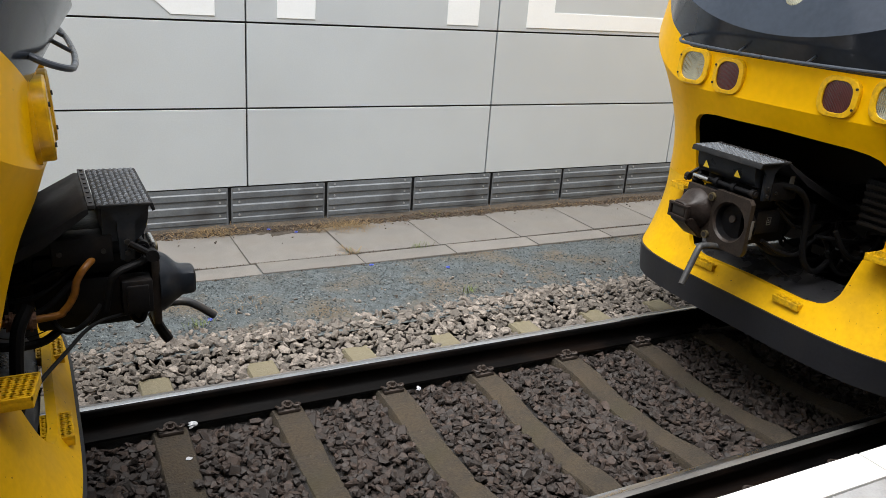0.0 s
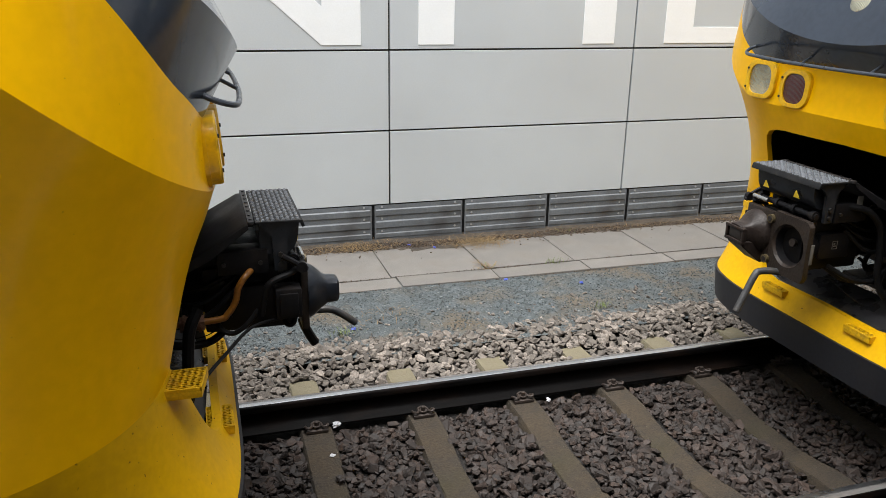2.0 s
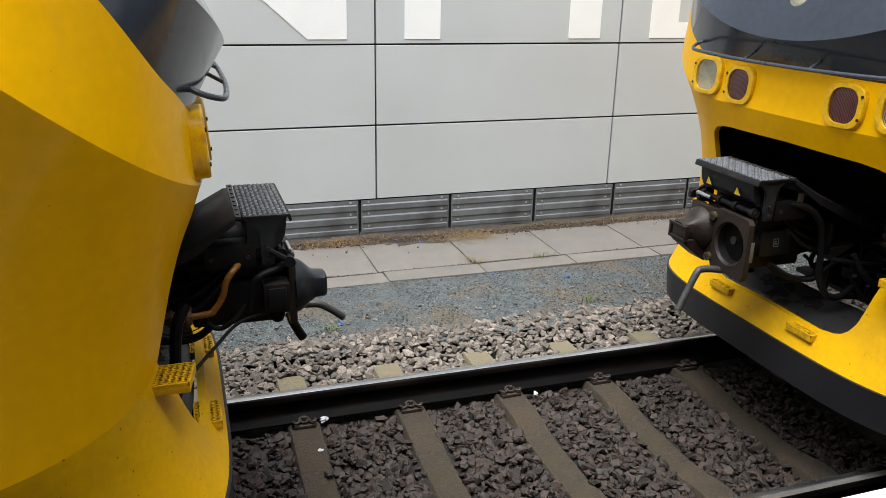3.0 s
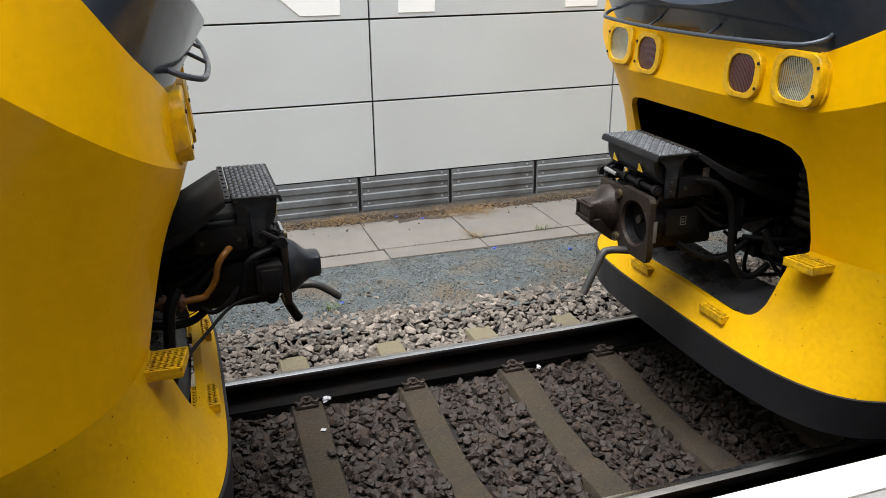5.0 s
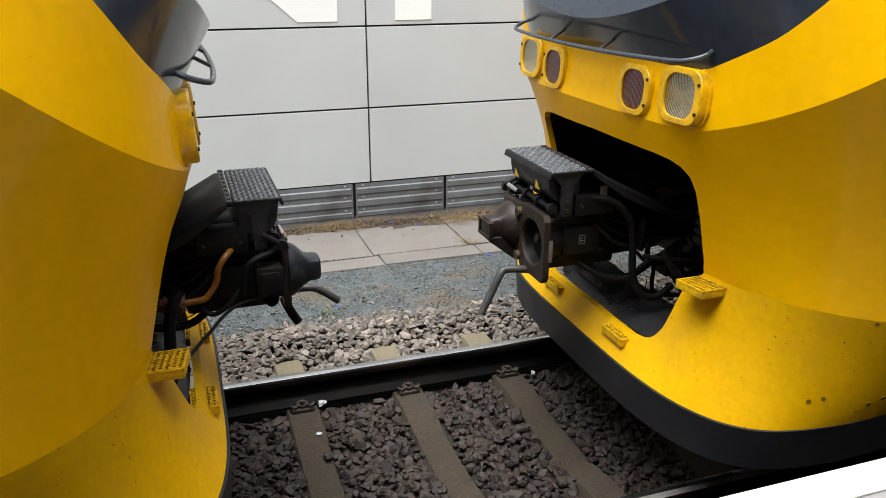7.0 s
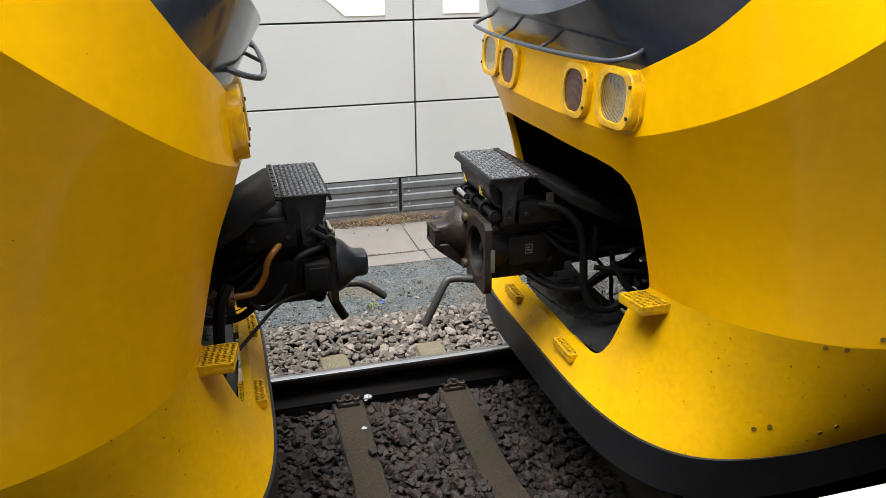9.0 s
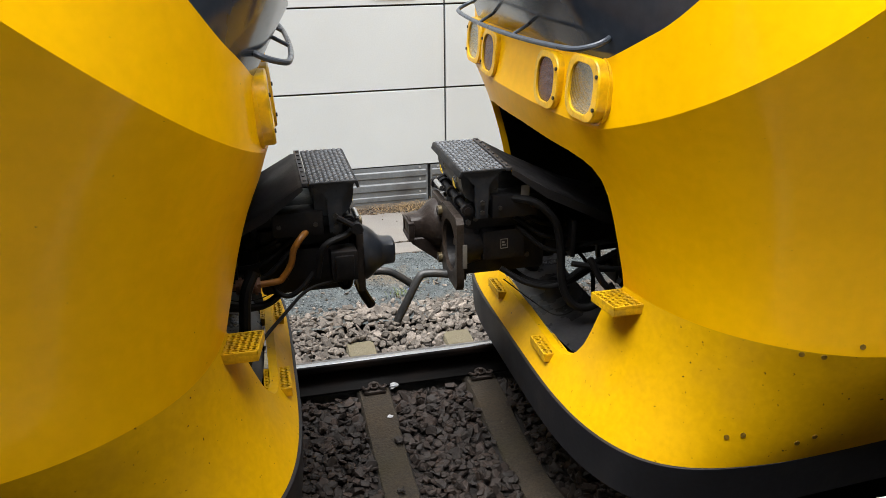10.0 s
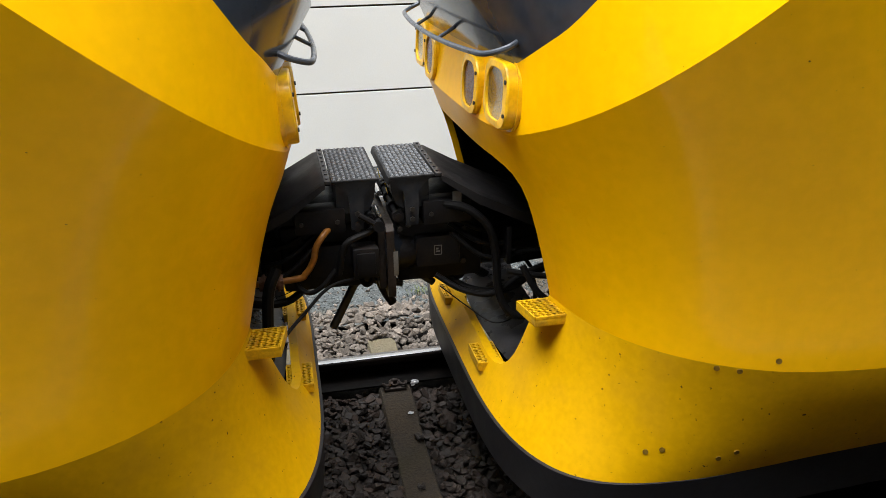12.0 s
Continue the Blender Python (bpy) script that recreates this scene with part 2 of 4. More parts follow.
def mesh_object(name, bm, mat, smooth=35):
    finish(bm, smooth)
    me = bpy.data.meshes.new(name)
    bm.to_mesh(me)
    bm.free()
    for one in mat if isinstance(mat, (list, tuple)) else [mat]:
        me.materials.append(one)
    return new(name, me)


def part(name, bm, mat, parent, label="", smooth=35):
    ob = mesh_object(name, bm, mat, smooth)
    ob.parent = parent
    return tagged(ob, label)


def box(bm, lo, hi, bevel=0.004, turn=None):
    """A bevelled box between two corners; turn: a matrix about its middle."""
    lo, hi = Vector(lo), Vector(hi)
    mid, size = (lo + hi) / 2, hi - lo
    m = Matrix.Translation(mid) @ (turn or Matrix()) @ Matrix.Diagonal((*size, 1))
    made = bmesh.ops.create_cube(bm, size=1, matrix=m)["verts"]
    if bevel:
        edges = {e for v in made for e in v.link_edges}
        bmesh.ops.bevel(bm, geom=list(edges), offset=bevel, segments=2, affect="EDGES", profile=0.6)
    return bm


def rod(bm, a, b, r, seg=16, r2=None):
    a, b = Vector(a), Vector(b)
    way = b - a
    m = Matrix.Translation((a + b) / 2) @ way.to_track_quat("Z", "Y").to_matrix().to_4x4()
    bmesh.ops.create_cone(bm, cap_ends=True, segments=seg, radius1=r, radius2=r if r2 is None else r2, depth=way.length, matrix=m)
    return bm


def bend(points, steps=6):
    """A smooth line through the points."""
    p = [Vector(q) for q in points]
    p = [2 * p[0] - p[1], *p, 2 * p[-1] - p[-2]]
    out = []
    for a, b, c, d in zip(p, p[1:], p[2:], p[3:]):
        for k in range(steps):
            t = k / steps
            out.append(0.5 * (2 * b + (c - a) * t + (2 * a - 5 * b + 4 * c - d) * t * t + (3 * b - a - 3 * c + d) * t ** 3))
    return out + [p[-2]]


def tube(bm, points, r, seg=10, steps=6):
    line = bend(points, steps)
    rings, side = [], None
    for i, q in enumerate(line):
        way = (line[min(i + 1, len(line) - 1)] - line[max(i - 1, 0)]).normalized()
        if side is None:
            side = way.orthogonal().normalized()
        side = (side - way * side.dot(way)).normalized()
        up = way.cross(side)
        rings.append([bm.verts.new(q + r * (math.cos(a) * side + math.sin(a) * up)) for a in (2 * math.pi * k / seg for k in range(seg))])
    for a, b in zip(rings, rings[1:]):
        for k in range(seg):
            bm.faces.new((a[k], a[(k + 1) % seg], b[(k + 1) % seg], b[k]))
    bm.faces.new(rings[0][::-1])
    bm.faces.new(rings[-1])
    return bm


def prism(bm, outline, place, depth):
    """A plate: the outline (pairs) laid by place(u, v, h), from h = 0 to depth."""
    low = [bm.verts.new(place(u, v, 0.0)) for u, v in outline]
    top = [bm.verts.new(place(u, v, depth)) for u, v in outline]
    bm.faces.new(low[::-1])
    bm.faces.new(top)
    for k in range(len(low)):
        j = (k + 1) % len(low)
        bm.faces.new((low[k], low[j], top[j], top[k]))
    return bm


def rounded(w, h, r, seg=6):
    """The outline of a rounded rectangle about the origin."""
    out = []
    for cx, cy, start in ((w / 2 - r, h / 2 - r, 0), (r - w / 2, h / 2 - r, 90), (r - w / 2, r - h / 2, 180), (w / 2 - r, r - h / 2, 270)):
        out += [(cx + r * math.cos(radians(start + 90 * k / seg)), cy + r * math.sin(radians(start + 90 * k / seg))) for k in range(seg + 1)]
    return out


def empty(name, m, label, category, group="", kind=""):
    ob = new(name)
    ob.matrix_world = m
    return tagged(ob, label, category, group, kind)


# ---- ground, track and wall ----
def sheet(name, xs, ys, height, mat, label, category, kind="structure", smooth=60):
    bm = bmesh.new()
    grid = [[bm.verts.new((x, y, height(x, y))) for y in ys] for x in xs]
    for a, b in zip(grid, grid[1:]):
        for k in range(len(ys) - 1):
            bm.faces.new((a[k], b[k], b[k + 1], a[k + 1]))
    return tagged(mesh_object(name, bm, mat, smooth), label, category, kind=kind)


def spread(lo, hi, n):
    return [lo + (hi - lo) * k / n for k in range(n + 1)]


def ground_height(x, y):
    if y > 3.5:
        return -0.12
    if y > 1.55:
        return -0.15 + 0.008 * noise.noise((x * 1.5, y * 1.5, 0))
    return -0.215 + 0.01 * noise.noise((x * 3, y * 3, 2))


def path_height(x, y):
    return -0.118 + 0.012 * noise.noise((x * 2, y * 3, 5)) + 0.010 * min(1.0, max(0.0, (y - 2.2) / 0.25))


def dirt_height(x, y):
    return -0.112 + 0.016 * noise.noise((x * 2.2, y * 5, 9)) + 0.008 * noise.noise((x * 9, y * 12, 4)) + 0.09 * max(0, y - 3.26)


far_xs = [-400, -60, -12] + spread(-6, 10, 80) + [16, 60, 400]
sheet("ground", far_xs, [-400, -60, -8, -1.7] + spread(-1.5, 1.5, 30) + [1.7, 2.0, 2.4, 2.8, 3.2, 3.7, 8, 60, 400], ground_height, BED, "dark gravel ground under and beside the railway track", "ground")
sheet("gravel_path", spread(-6, 11, 60), spread(1.38, 2.6, 12), path_height, GRAVEL,
      "blue-grey fine gravel path with brown stains beside the track", "gravel path")
sheet("dirt_strip", spread(-6, 11, 240), spread(3.0, 3.75, 30), dirt_height, DIRT,
      "brown dirt strip along the foot of the wall", "dirt")

# Paving slabs and their narrow edge slabs.
paving = empty("pavement", pose(0, 0, 0), "weathered grey concrete slab path with dark joints", "pavement", kind="structure")


def slab_mesh(lx, ly, h):
    bm = bmesh.new()
    box(bm, (-lx / 2, -ly / 2, -h), (lx / 2, ly / 2, 0), 0.006)
    finish(bm, 35)
    me = bpy.data.meshes.new("slab")
    bm.to_mesh(me)
    bm.free()
    me.materials.append(SLAB)
    return me


wide, narrow = slab_mesh(0.803, 0.70, 0.08), slab_mesh(0.803, 0.212, 0.1)
for k in range(-7, 12):
    for me, y, x0, lift in ((wide, 3.044, 0.98, 0.0), (narrow, 2.563, 1.015, 0.0)):
        ob = new("paving_slab", me)
        ob.parent = paving
        ob.matrix_local = pose(x0 + 0.405 + 0.81 * k, y, -0.098 + random.uniform(-0.004, 0.004), random.uniform(-0.5, 0.5), random.uniform(-0.4, 0.4), random.uniform(-0.25, 0.25))

# Sleepers: concrete, waisted and lower in the middle.
def sleeper_mesh():
    bm = bmesh.new()
    rings = []
    for y in (-1.27, -1.24, -0.95, -0.5, -0.42, -0.3, -0.18, 0.0, 0.18, 0.3, 0.42, 0.5, 0.95, 1.24, 1.27):
        a = min(1.0, max(0.0, (abs(y) - 0.18) / 0.3))
        a = a * a * (3 - 2 * a)
        end = 0.03 if abs(y) > 1.25 else 0.0
        top, half, foot = -0.205 + 0.043 * a - end, 0.075 + 0.003 * a, 0.112
        rings.append([bm.verts.new((s * w, y, z)) for s, w, z in ((-1, foot, -0.36), (-1, half + 0.008, top - 0.012), (-1, half, top), (1, half, top), (1, half + 0.008, top - 0.012), (1, foot, -0.36))])
    for a, b in zip(rings, rings[1:]):
        for k in range(6):
            bm.faces.new((a[k], a[(k + 1) % 6], b[(k + 1) % 6], b[k]))
    bm.faces.new(rings[0])
    bm.faces.new(rings[-1])
    finish(bm, 40)
    me = bpy.data.meshes.new("sleeper")
    bm.to_mesh(me)
    bm.free()
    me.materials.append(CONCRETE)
    return me


def clip_meshes():
    """A bent spring clip with its bolt, beside a rail foot (towards +y)."""
    bm = bmesh.new()
    tube(bm, [(-0.055, 0.0, 0.012), (-0.062, 0.03, 0.03), (-0.048, 0.055, 0.034), (-0.030, 0.04, 0.03), (-0.022, 0.005, 0.03), (0.0, -0.006, 0.032),
              (0.022, 0.005, 0.03), (0.030, 0.04, 0.03), (0.048, 0.055, 0.034), (0.062, 0.03, 0.03), (0.055, 0.0, 0.012)], 0.0075, 7, 4)
    box(bm, (-0.06, 0.01, -0.004), (0.06, 0.062, 0.016), 0.005)
    rod(bm, (0, 0.03, 0.0), (0, 0.03, 0.055), 0.013, 6)
    rod(bm, (0, 0.03, 0.026), (0, 0.03, 0.032), 0.022, 14)
    finish(bm)
    me = bpy.data.meshes.new("rail_clip")
    bm.to_mesh(me)
    bm.free()
    me.materials.append(CLIP)
    return me


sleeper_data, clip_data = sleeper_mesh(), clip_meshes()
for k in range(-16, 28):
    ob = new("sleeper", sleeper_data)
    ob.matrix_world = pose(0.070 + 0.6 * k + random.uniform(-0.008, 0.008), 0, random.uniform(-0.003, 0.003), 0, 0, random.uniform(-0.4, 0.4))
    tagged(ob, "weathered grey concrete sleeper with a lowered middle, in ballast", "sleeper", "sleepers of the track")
    for side in (-1, 1):
        for inner in (-1, 1):
            c = new("rail_clip", clip_data)
            c.parent = ob
            c.matrix_local = pose(0, side * (0.7525 + inner * 0.066), -0.158, 0, 0, 0 if inner > 0 else 180)
            if side < 0:
                c.matrix_local = pose(0, side * 0.7525 + inner * 0.066, -0.158, 0, 0, 0 if inner > 0 else 180)

# Rails: foot, web and head; the running surface is a polished strip.
def rail(y, label):
    half = [(0.070, -0.159), (0.070, -0.148), (0.030, -0.134), (0.010, -0.118), (0.008, -0.085), (0.010, -0.055), (0.020, -0.046), (0.035, -0.038), (0.036, -0.014), (0.032, -0.005), (0.024, -0.0012)]
    ring = half + [(-a, b) for a, b in half[::-1]]
    bm = bmesh.new()
    ends = [[bm.verts.new((x, a, b)) for a, b in ring] for x in (-30, 40)]
    for k in range(len(ring)):
        j = (k + 1) % len(ring)
        bm.faces.new((ends[0][k], ends[0][j], ends[1][j], ends[1][k]))
    bm.faces.new(ends[0])
    bm.faces.new(ends[1][::-1])
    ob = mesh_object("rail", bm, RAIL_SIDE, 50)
    ob.matrix_world = pose(0, y, 0)
    tagged(ob, label, "rail", "rails of the track")
    for name, low, mat, label in (("running_surface", [(0.004, 0.0), (-0.010, 0.0), (-0.020, -0.0006), (-0.026, -0.0022)], RAIL_TOP, "polished bright running surface"),
                                  ("rail_head", [(0.033, -0.0055), (0.024, -0.0012), (0.016, -0.0002), (0.005, 0.0)], RAIL_DULL, "dull grey steel rail head")):
        bm = bmesh.new()
        ends = [[bm.verts.new((x, a if y > 0 else -a, b + 0.002)) for a, b in low] for x in (-30, 40)]
        for k in range(len(low) - 1):
            bm.faces.new((ends[0][k], ends[0][k + 1], ends[1][k + 1], ends[1][k]))
        part(name, bm, mat, ob, label, 60)


rail(0.7525, "near-black steel rail with a polished bright head")
rail(-0.7525, "dark brown steel rail below the platform edge")


# Ballast stones: angular, many, in one mesh a kind.
def stones(name, spots, mat, label, seed):
    rng = np.random.default_rng(seed)
    ico = np.array([(a, b, c) for a in (-0.62, 0.62) for b in (-0.62, 0.62) for c in (-0.62, 0.62)] + [(0.95, 0, 0), (-0.95, 0, 0), (0, 0.95, 0), (0, -0.95, 0)])
    hull = bmesh.new()
    for q in ico:
        hull.verts.new(q)
    hull.verts.ensure_lookup_table()
    bmesh.ops.convex_hull(hull, input=hull.verts[:])
    bmesh.ops.triangulate(hull, faces=hull.faces[:])
    hull.verts.index_update()
    order = [tuple(round(x, 3) for x in v.co) for v in hull.verts]
    ico = np.array(order)
    tri = np.array([[v.index for v in f.verts] for f in hull.faces])
    hull.free()
    k = len(ico)
    n = len(spots)
    shape = ico[None] * rng.uniform(0.85, 1.15, (n, k, 1)) + rng.normal(0, 0.07, (n, k, 3))
    # Two or three cut planes make broken faces.
    for _ in range(4):
        way = rng.normal(size=(n, 1, 3))
        way /= np.linalg.norm(way, axis=2, keepdims=True)
        over = np.maximum((shape * way).sum(2, keepdims=True) - rng.uniform(0.50, 0.80, (n, 1, 1)), 0)
        shape = shape - over * way
    shape = shape * np.stack([rng.uniform(0.9, 1.5, n), rng.uniform(0.75, 1.1, n), rng.uniform(0.45, 0.8, n)], 1)[:, None]
    a, b, c = rng.uniform(0, 6.283, n), rng.normal(0, 0.45, n), rng.normal(0, 0.45, n)
    rz = np.zeros((n, 3, 3)); rz[:, 0, 0] = np.cos(a); rz[:, 0, 1] = -np.sin(a); rz[:, 1, 0] = np.sin(a); rz[:, 1, 1] = np.cos(a); rz[:, 2, 2] = 1
    rx = np.zeros((n, 3, 3)); rx[:, 0, 0] = 1; rx[:, 1, 1] = np.cos(b); rx[:, 1, 2] = -np.sin(b); rx[:, 2, 1] = np.sin(b); rx[:, 2, 2] = np.cos(b)
    ry = np.zeros((n, 3, 3)); ry[:, 1, 1] = 1; ry[:, 0, 0] = np.cos(c); ry[:, 0, 2] = np.sin(c); ry[:, 2, 0] = -np.sin(c); ry[:, 2, 2] = np.cos(c)
    at = np.einsum("nij,nkj->nki", rz @ rx @ ry, shape) * spots[:, None, 3:4] + spots[:, None, :3]
    me = bpy.data.meshes.new(name)
    me.from_pydata(at.reshape(-1, 3).tolist(), [], (tri[None] + k * np.arange(n)[:, None, None]).reshape(-1, 3).tolist())
    me.materials.append(mat)
    return tagged(new(name, me), label, "ballast", kind="stuff")


def scatter(x0, x1, y0, y1, step, height, size, keep, seed):
    rng = np.random.default_rng(seed)
    out = []
    for x in np.arange(x0, x1, step):
        for y in np.arange(y0, y1, step):
            px, py = x + rng.uniform(-0.5, 0.5) * step, y + rng.uniform(-0.5, 0.5) * step
            if keep(px, py):
                out.append((px, py, height(px, py) + rng.uniform(-0.016, 0.014), size * rng.choice((0.7, 0.85, 1.0, 1.0, 1.1, 1.25)) * rng.uniform(0.85, 1.15)))
    return np.array(out)


def off_sleeper(x, y):
    u = (x - 0.070 + 0.3) % 0.6 - 0.3
    return abs(u) > 0.090


def crib(x, y):
    edge = max(0.0, abs(y) - 0.60)
    return -0.196 - 0.10 * edge + 0.012 * noise.noise((x * 4, y * 4, 1))


def bank(x, y):
    return -0.188 + 0.075 * max(0.0, min(1.0, (y - 1.15) / 0.28)) - 0.05 * max(0.0, (y - 1.5) / 0.4) + 0.014 * noise.noise((x * 3, y * 3, 4))


stones("ballast", scatter(-1.8, 7.5, -0.68, 0.68, 0.0305, crib, 0.0250, off_sleeper, 11), BALLAST, "brown-grey broken ballast stones between the rails", 1)
stones("ballast_near", scatter(-2.5, 7.5, -1.55, -0.84, 0.045, lambda x, y: -0.19, 0.03, lambda x, y: True, 12), BALLAST, "dark ballast stones below the platform edge", 2)
rough_edge = lambda x: 1.62 + 0.13 * noise.noise((x * 1.1, 0, 3)) + 0.06 * noise.noise((x * 5, 1, 3))
stones("ballast_shoulder", scatter(-2.5, 9, 0.85, 1.95, 0.0315, bank, 0.0268, lambda x, y: y < rough_edge(x) + 0.04 * math.sin(x * 37 + y * 51) and (off_sleeper(x, y) or y > 1.24), 13), SHOULDER,
       "pale dusty grey and pinkish ballast shoulder stones beside the track", 3)
rng = np.random.default_rng(5)
loose = np.array([(rng.uniform(-2, 8), 1.6 + abs(rng.normal(0, 0.25)), -0.112, rng.uniform(0.006, 0.02)) for _ in range(420)])
stones("loose_stones", loose[loose[:, 1] < 2.42], SHOULDER, "loose pale stones strewn on the gravel path", 4)
chips = np.array([(rng.uniform(-1.5, 8), rng.uniform(1.45, 2.47), 0, rng.uniform(0.003, 0.008)) for _ in range(18000)])
for q in chips:
    q[2] = path_height(q[0], q[1]) + rng.uniform(0.0, 0.004)
FINE = material("blue grey gravel chip", (0.057, 0.068, 0.072), 0.9, vary=0.2, scale=25, fine=140, bump=0.0, random_by=("island", 0.5))
stones("gravel_chips", chips, FINE, "fine blue-grey gravel chips of the path", 6)

# Dead leaves and crumbs over the dirt strip, strewn on to the slabs and into their long joint.
bits = []
for _ in range(9000):
    x, u = rng.uniform(-1.5, 7.5), abs(rng.normal(0, 1))
    y = 3.5 - 0.16 * u - 0.05 * noise.noise((x * 3, 0, 8))
    if y > 3.36 or rng.uniform() < 0.04:
        bits.append((x, y, max(dirt_height(x, y), -0.098) + 0.003, rng.uniform(0.004, 0.011)))
for _ in range(700):
    bits.append((rng.uniform(-1.5, 7.5), 2.681 + rng.normal(0, 0.009), -0.104 + rng.uniform(0, 0.008), rng.uniform(0.003, 0.007)))
for _ in range(500):
    bits.append((rng.uniform(-1.5, 7.5), 2.455 + rng.normal(0, 0.012), -0.106, rng.uniform(0.003, 0.008)))
stones("leaf_litter", np.array(bits), LITTER, "brown dead leaves and crumbs along the wall foot", 9)

# Litter on the track and the path.
def lump(name, place, size, mat, label, category, seed):
    rng = random.Random(seed)
    bm = bmesh.new()
    bmesh.ops.create_icosphere(bm, subdivisions=2, radius=1)
    for v in bm.verts:
        v.co = Vector((v.co.x * size[0], v.co.y * size[1], v.co.z * size[2])) * rng.uniform(0.35, 1.35)
    ob = mesh_object(name, bm, mat, 0)
    ob.matrix_world = pose(*place, 0, 0, rng.uniform(0, 180))
    return tagged(ob, label, category)


lump("crumpled_paper", (0.178, 0.672, -0.150), (0.026, 0.016, 0.014), PAPER, "crumpled white scrap of foil beside a sleeper", "litter", 1)
lump("crumpled_paper", (1.43, 0.64, -0.168), (0.026, 0.014, 0.010), PAPER, "crumpled white scrap of foil on the ballast", "litter", 2)
lump("litter_scrap", (0.118, 0.41, -0.166), (0.012, 0.016, 0.003), PAPER, "small white scrap lying on a sleeper", "litter", 3)
lump("loose_stone", (0.122, 0.215, -0.185), (0.028, 0.024, 0.016), BALLAST, "dark ballast stone lying on a sleeper", "stone", 4)
lump("loose_stone", (0.07, -0.15, -0.193), (0.024, 0.02, 0.012), BALLAST, "dark ballast stone lying on a sleeper", "stone", 5)
for k, (x, y) in enumerate(((0.50, 1.80), (1.52, 3.30), (1.86, 2.42), (1.32, 3.42), (2.42, 2.20))):
    lump("plastic_scrap", (x, y, -0.088 if y > 2.45 else -0.104), (0.016, 0.012, 0.008), BLUE_BIT, "small blue plastic scrap on the path", "litter", 20 + k)


# Dry grass and weeds.
def tuft_field(name, spots, mat, label, seed, long=0.09, lie=1.0):
    rng = random.Random(seed)
    verts, faces = [], []
    for x, y, z in spots:
        a, tilt, size = rng.uniform(0, 6.283), rng.uniform(0.72 if lie > 1 else 0.2, 1.0) * lie, long * rng.uniform(0.4, 1.3)
        way = Vector((math.cos(a) * math.sin(tilt), math.sin(a) * math.sin(tilt), math.cos(tilt)))
        side = Vector((-math.sin(a), math.cos(a), 0)) * rng.uniform(0.0012, 0.003)
        p, n = Vector((x, y, z)), len(verts)
        mid = p + way * size * 0.55
        tip = p + way * size + Vector((0, 0, -0.25 * size * lie))
        verts += [p - side, p + side, mid + side * 0.8, mid - side * 0.8, tip]
        faces += [(n, n + 1, n + 2, n + 3), (n + 3, n + 2, n + 4)]
    me = bpy.data.meshes.new(name)
    me.from_pydata([tuple(v) for v in verts], [], faces)
    me.materials.append(mat)
    return tagged(new(name, me), label, "grass", kind="stuff")


rng = random.Random(8)
straw = []
for cx, cy, sx, sy, n in ((0.85, 3.43, 0.17, 0.05, 300), (1.98, 3.34, 0.16, 0.075, 520), (1.35, 3.48, 0.3, 0.025, 45), (2.75, 3.46, 0.4, 0.03, 60), (4.2, 3.44, 0.5, 0.04, 130), (5.6, 3.42, 0.4, 0.05, 80), (0.2, 3.47, 0.3, 0.03, 60),
                          (0.75, 1.95, 0.12, 0.07, 40), (1.8, 2.72, 0.04, 0.03, 50)):
    for _ in range(n):
        x, y = rng.gauss(cx, sx), min(3.56, rng.gauss(cy, sy))
        straw.append((x, y, max(dirt_height(x, y), -0.100) + rng.uniform(0.005, 0.02)))
tuft_field("dry_grass", straw, STRAW, "dry straw-coloured grass litter along the wall foot", 3, 0.085, 1.52)
green = []
for cx, cy, n in ((2.42, 2.69, 50), (0.42, 1.72, 40), (2.35, 1.70, 36), (2.85, 3.46, 26), (1.82, 2.70, 14)):
    green += [(rng.gauss(cx, 0.05), rng.gauss(cy, 0.025), -0.105) for _ in range(n)]
tuft_field("weeds", green, WEED, "small green weeds growing in the joints", 4, 0.06, 0.9)


# The wall: large pale panels with dark joints, profiled sheets along its foot, and raised white relief shapes.
bm = bmesh.new()
box(bm, (-30, 3.632, -0.3), (40, 3.95, 6.2), 0)
wall = tagged(mesh_object("wall_north", bm, JOINT), "pale grey panelled facade wall with dark joints behind the track", "wall", kind="structure")


def plate(outline, y0, y1, bevel=0.0015):
    bm = bmesh.new()
    prism(bm, outline, lambda u, v, h: Vector((u, y0 + h, v)), y1 - y0)
    if bevel:
        rim = [e for e in bm.edges if all(v.co.y < y0 + 1e-5 for v in e.verts)]
        bmesh.ops.bevel(bm, geom=rim, offset=bevel, segments=1, affect="EDGES")
    return bm


def cut(ob, tools):
    """Sinks the tool shapes into the object for good."""
    for tool in tools:
        mod = ob.modifiers.new("cut", "BOOLEAN")
        mod.object, mod.operation, mod.solver = tool, "DIFFERENCE", "EXACT"
    bpy.context.view_layer.update()
    done = bpy.data.meshes.new_from_object(ob.evaluated_get(bpy.context.evaluated_depsgraph_get()))
    ob.modifiers.clear()
    ob.data = done
    for tool in tools:
        bpy.data.objects.remove(tool)


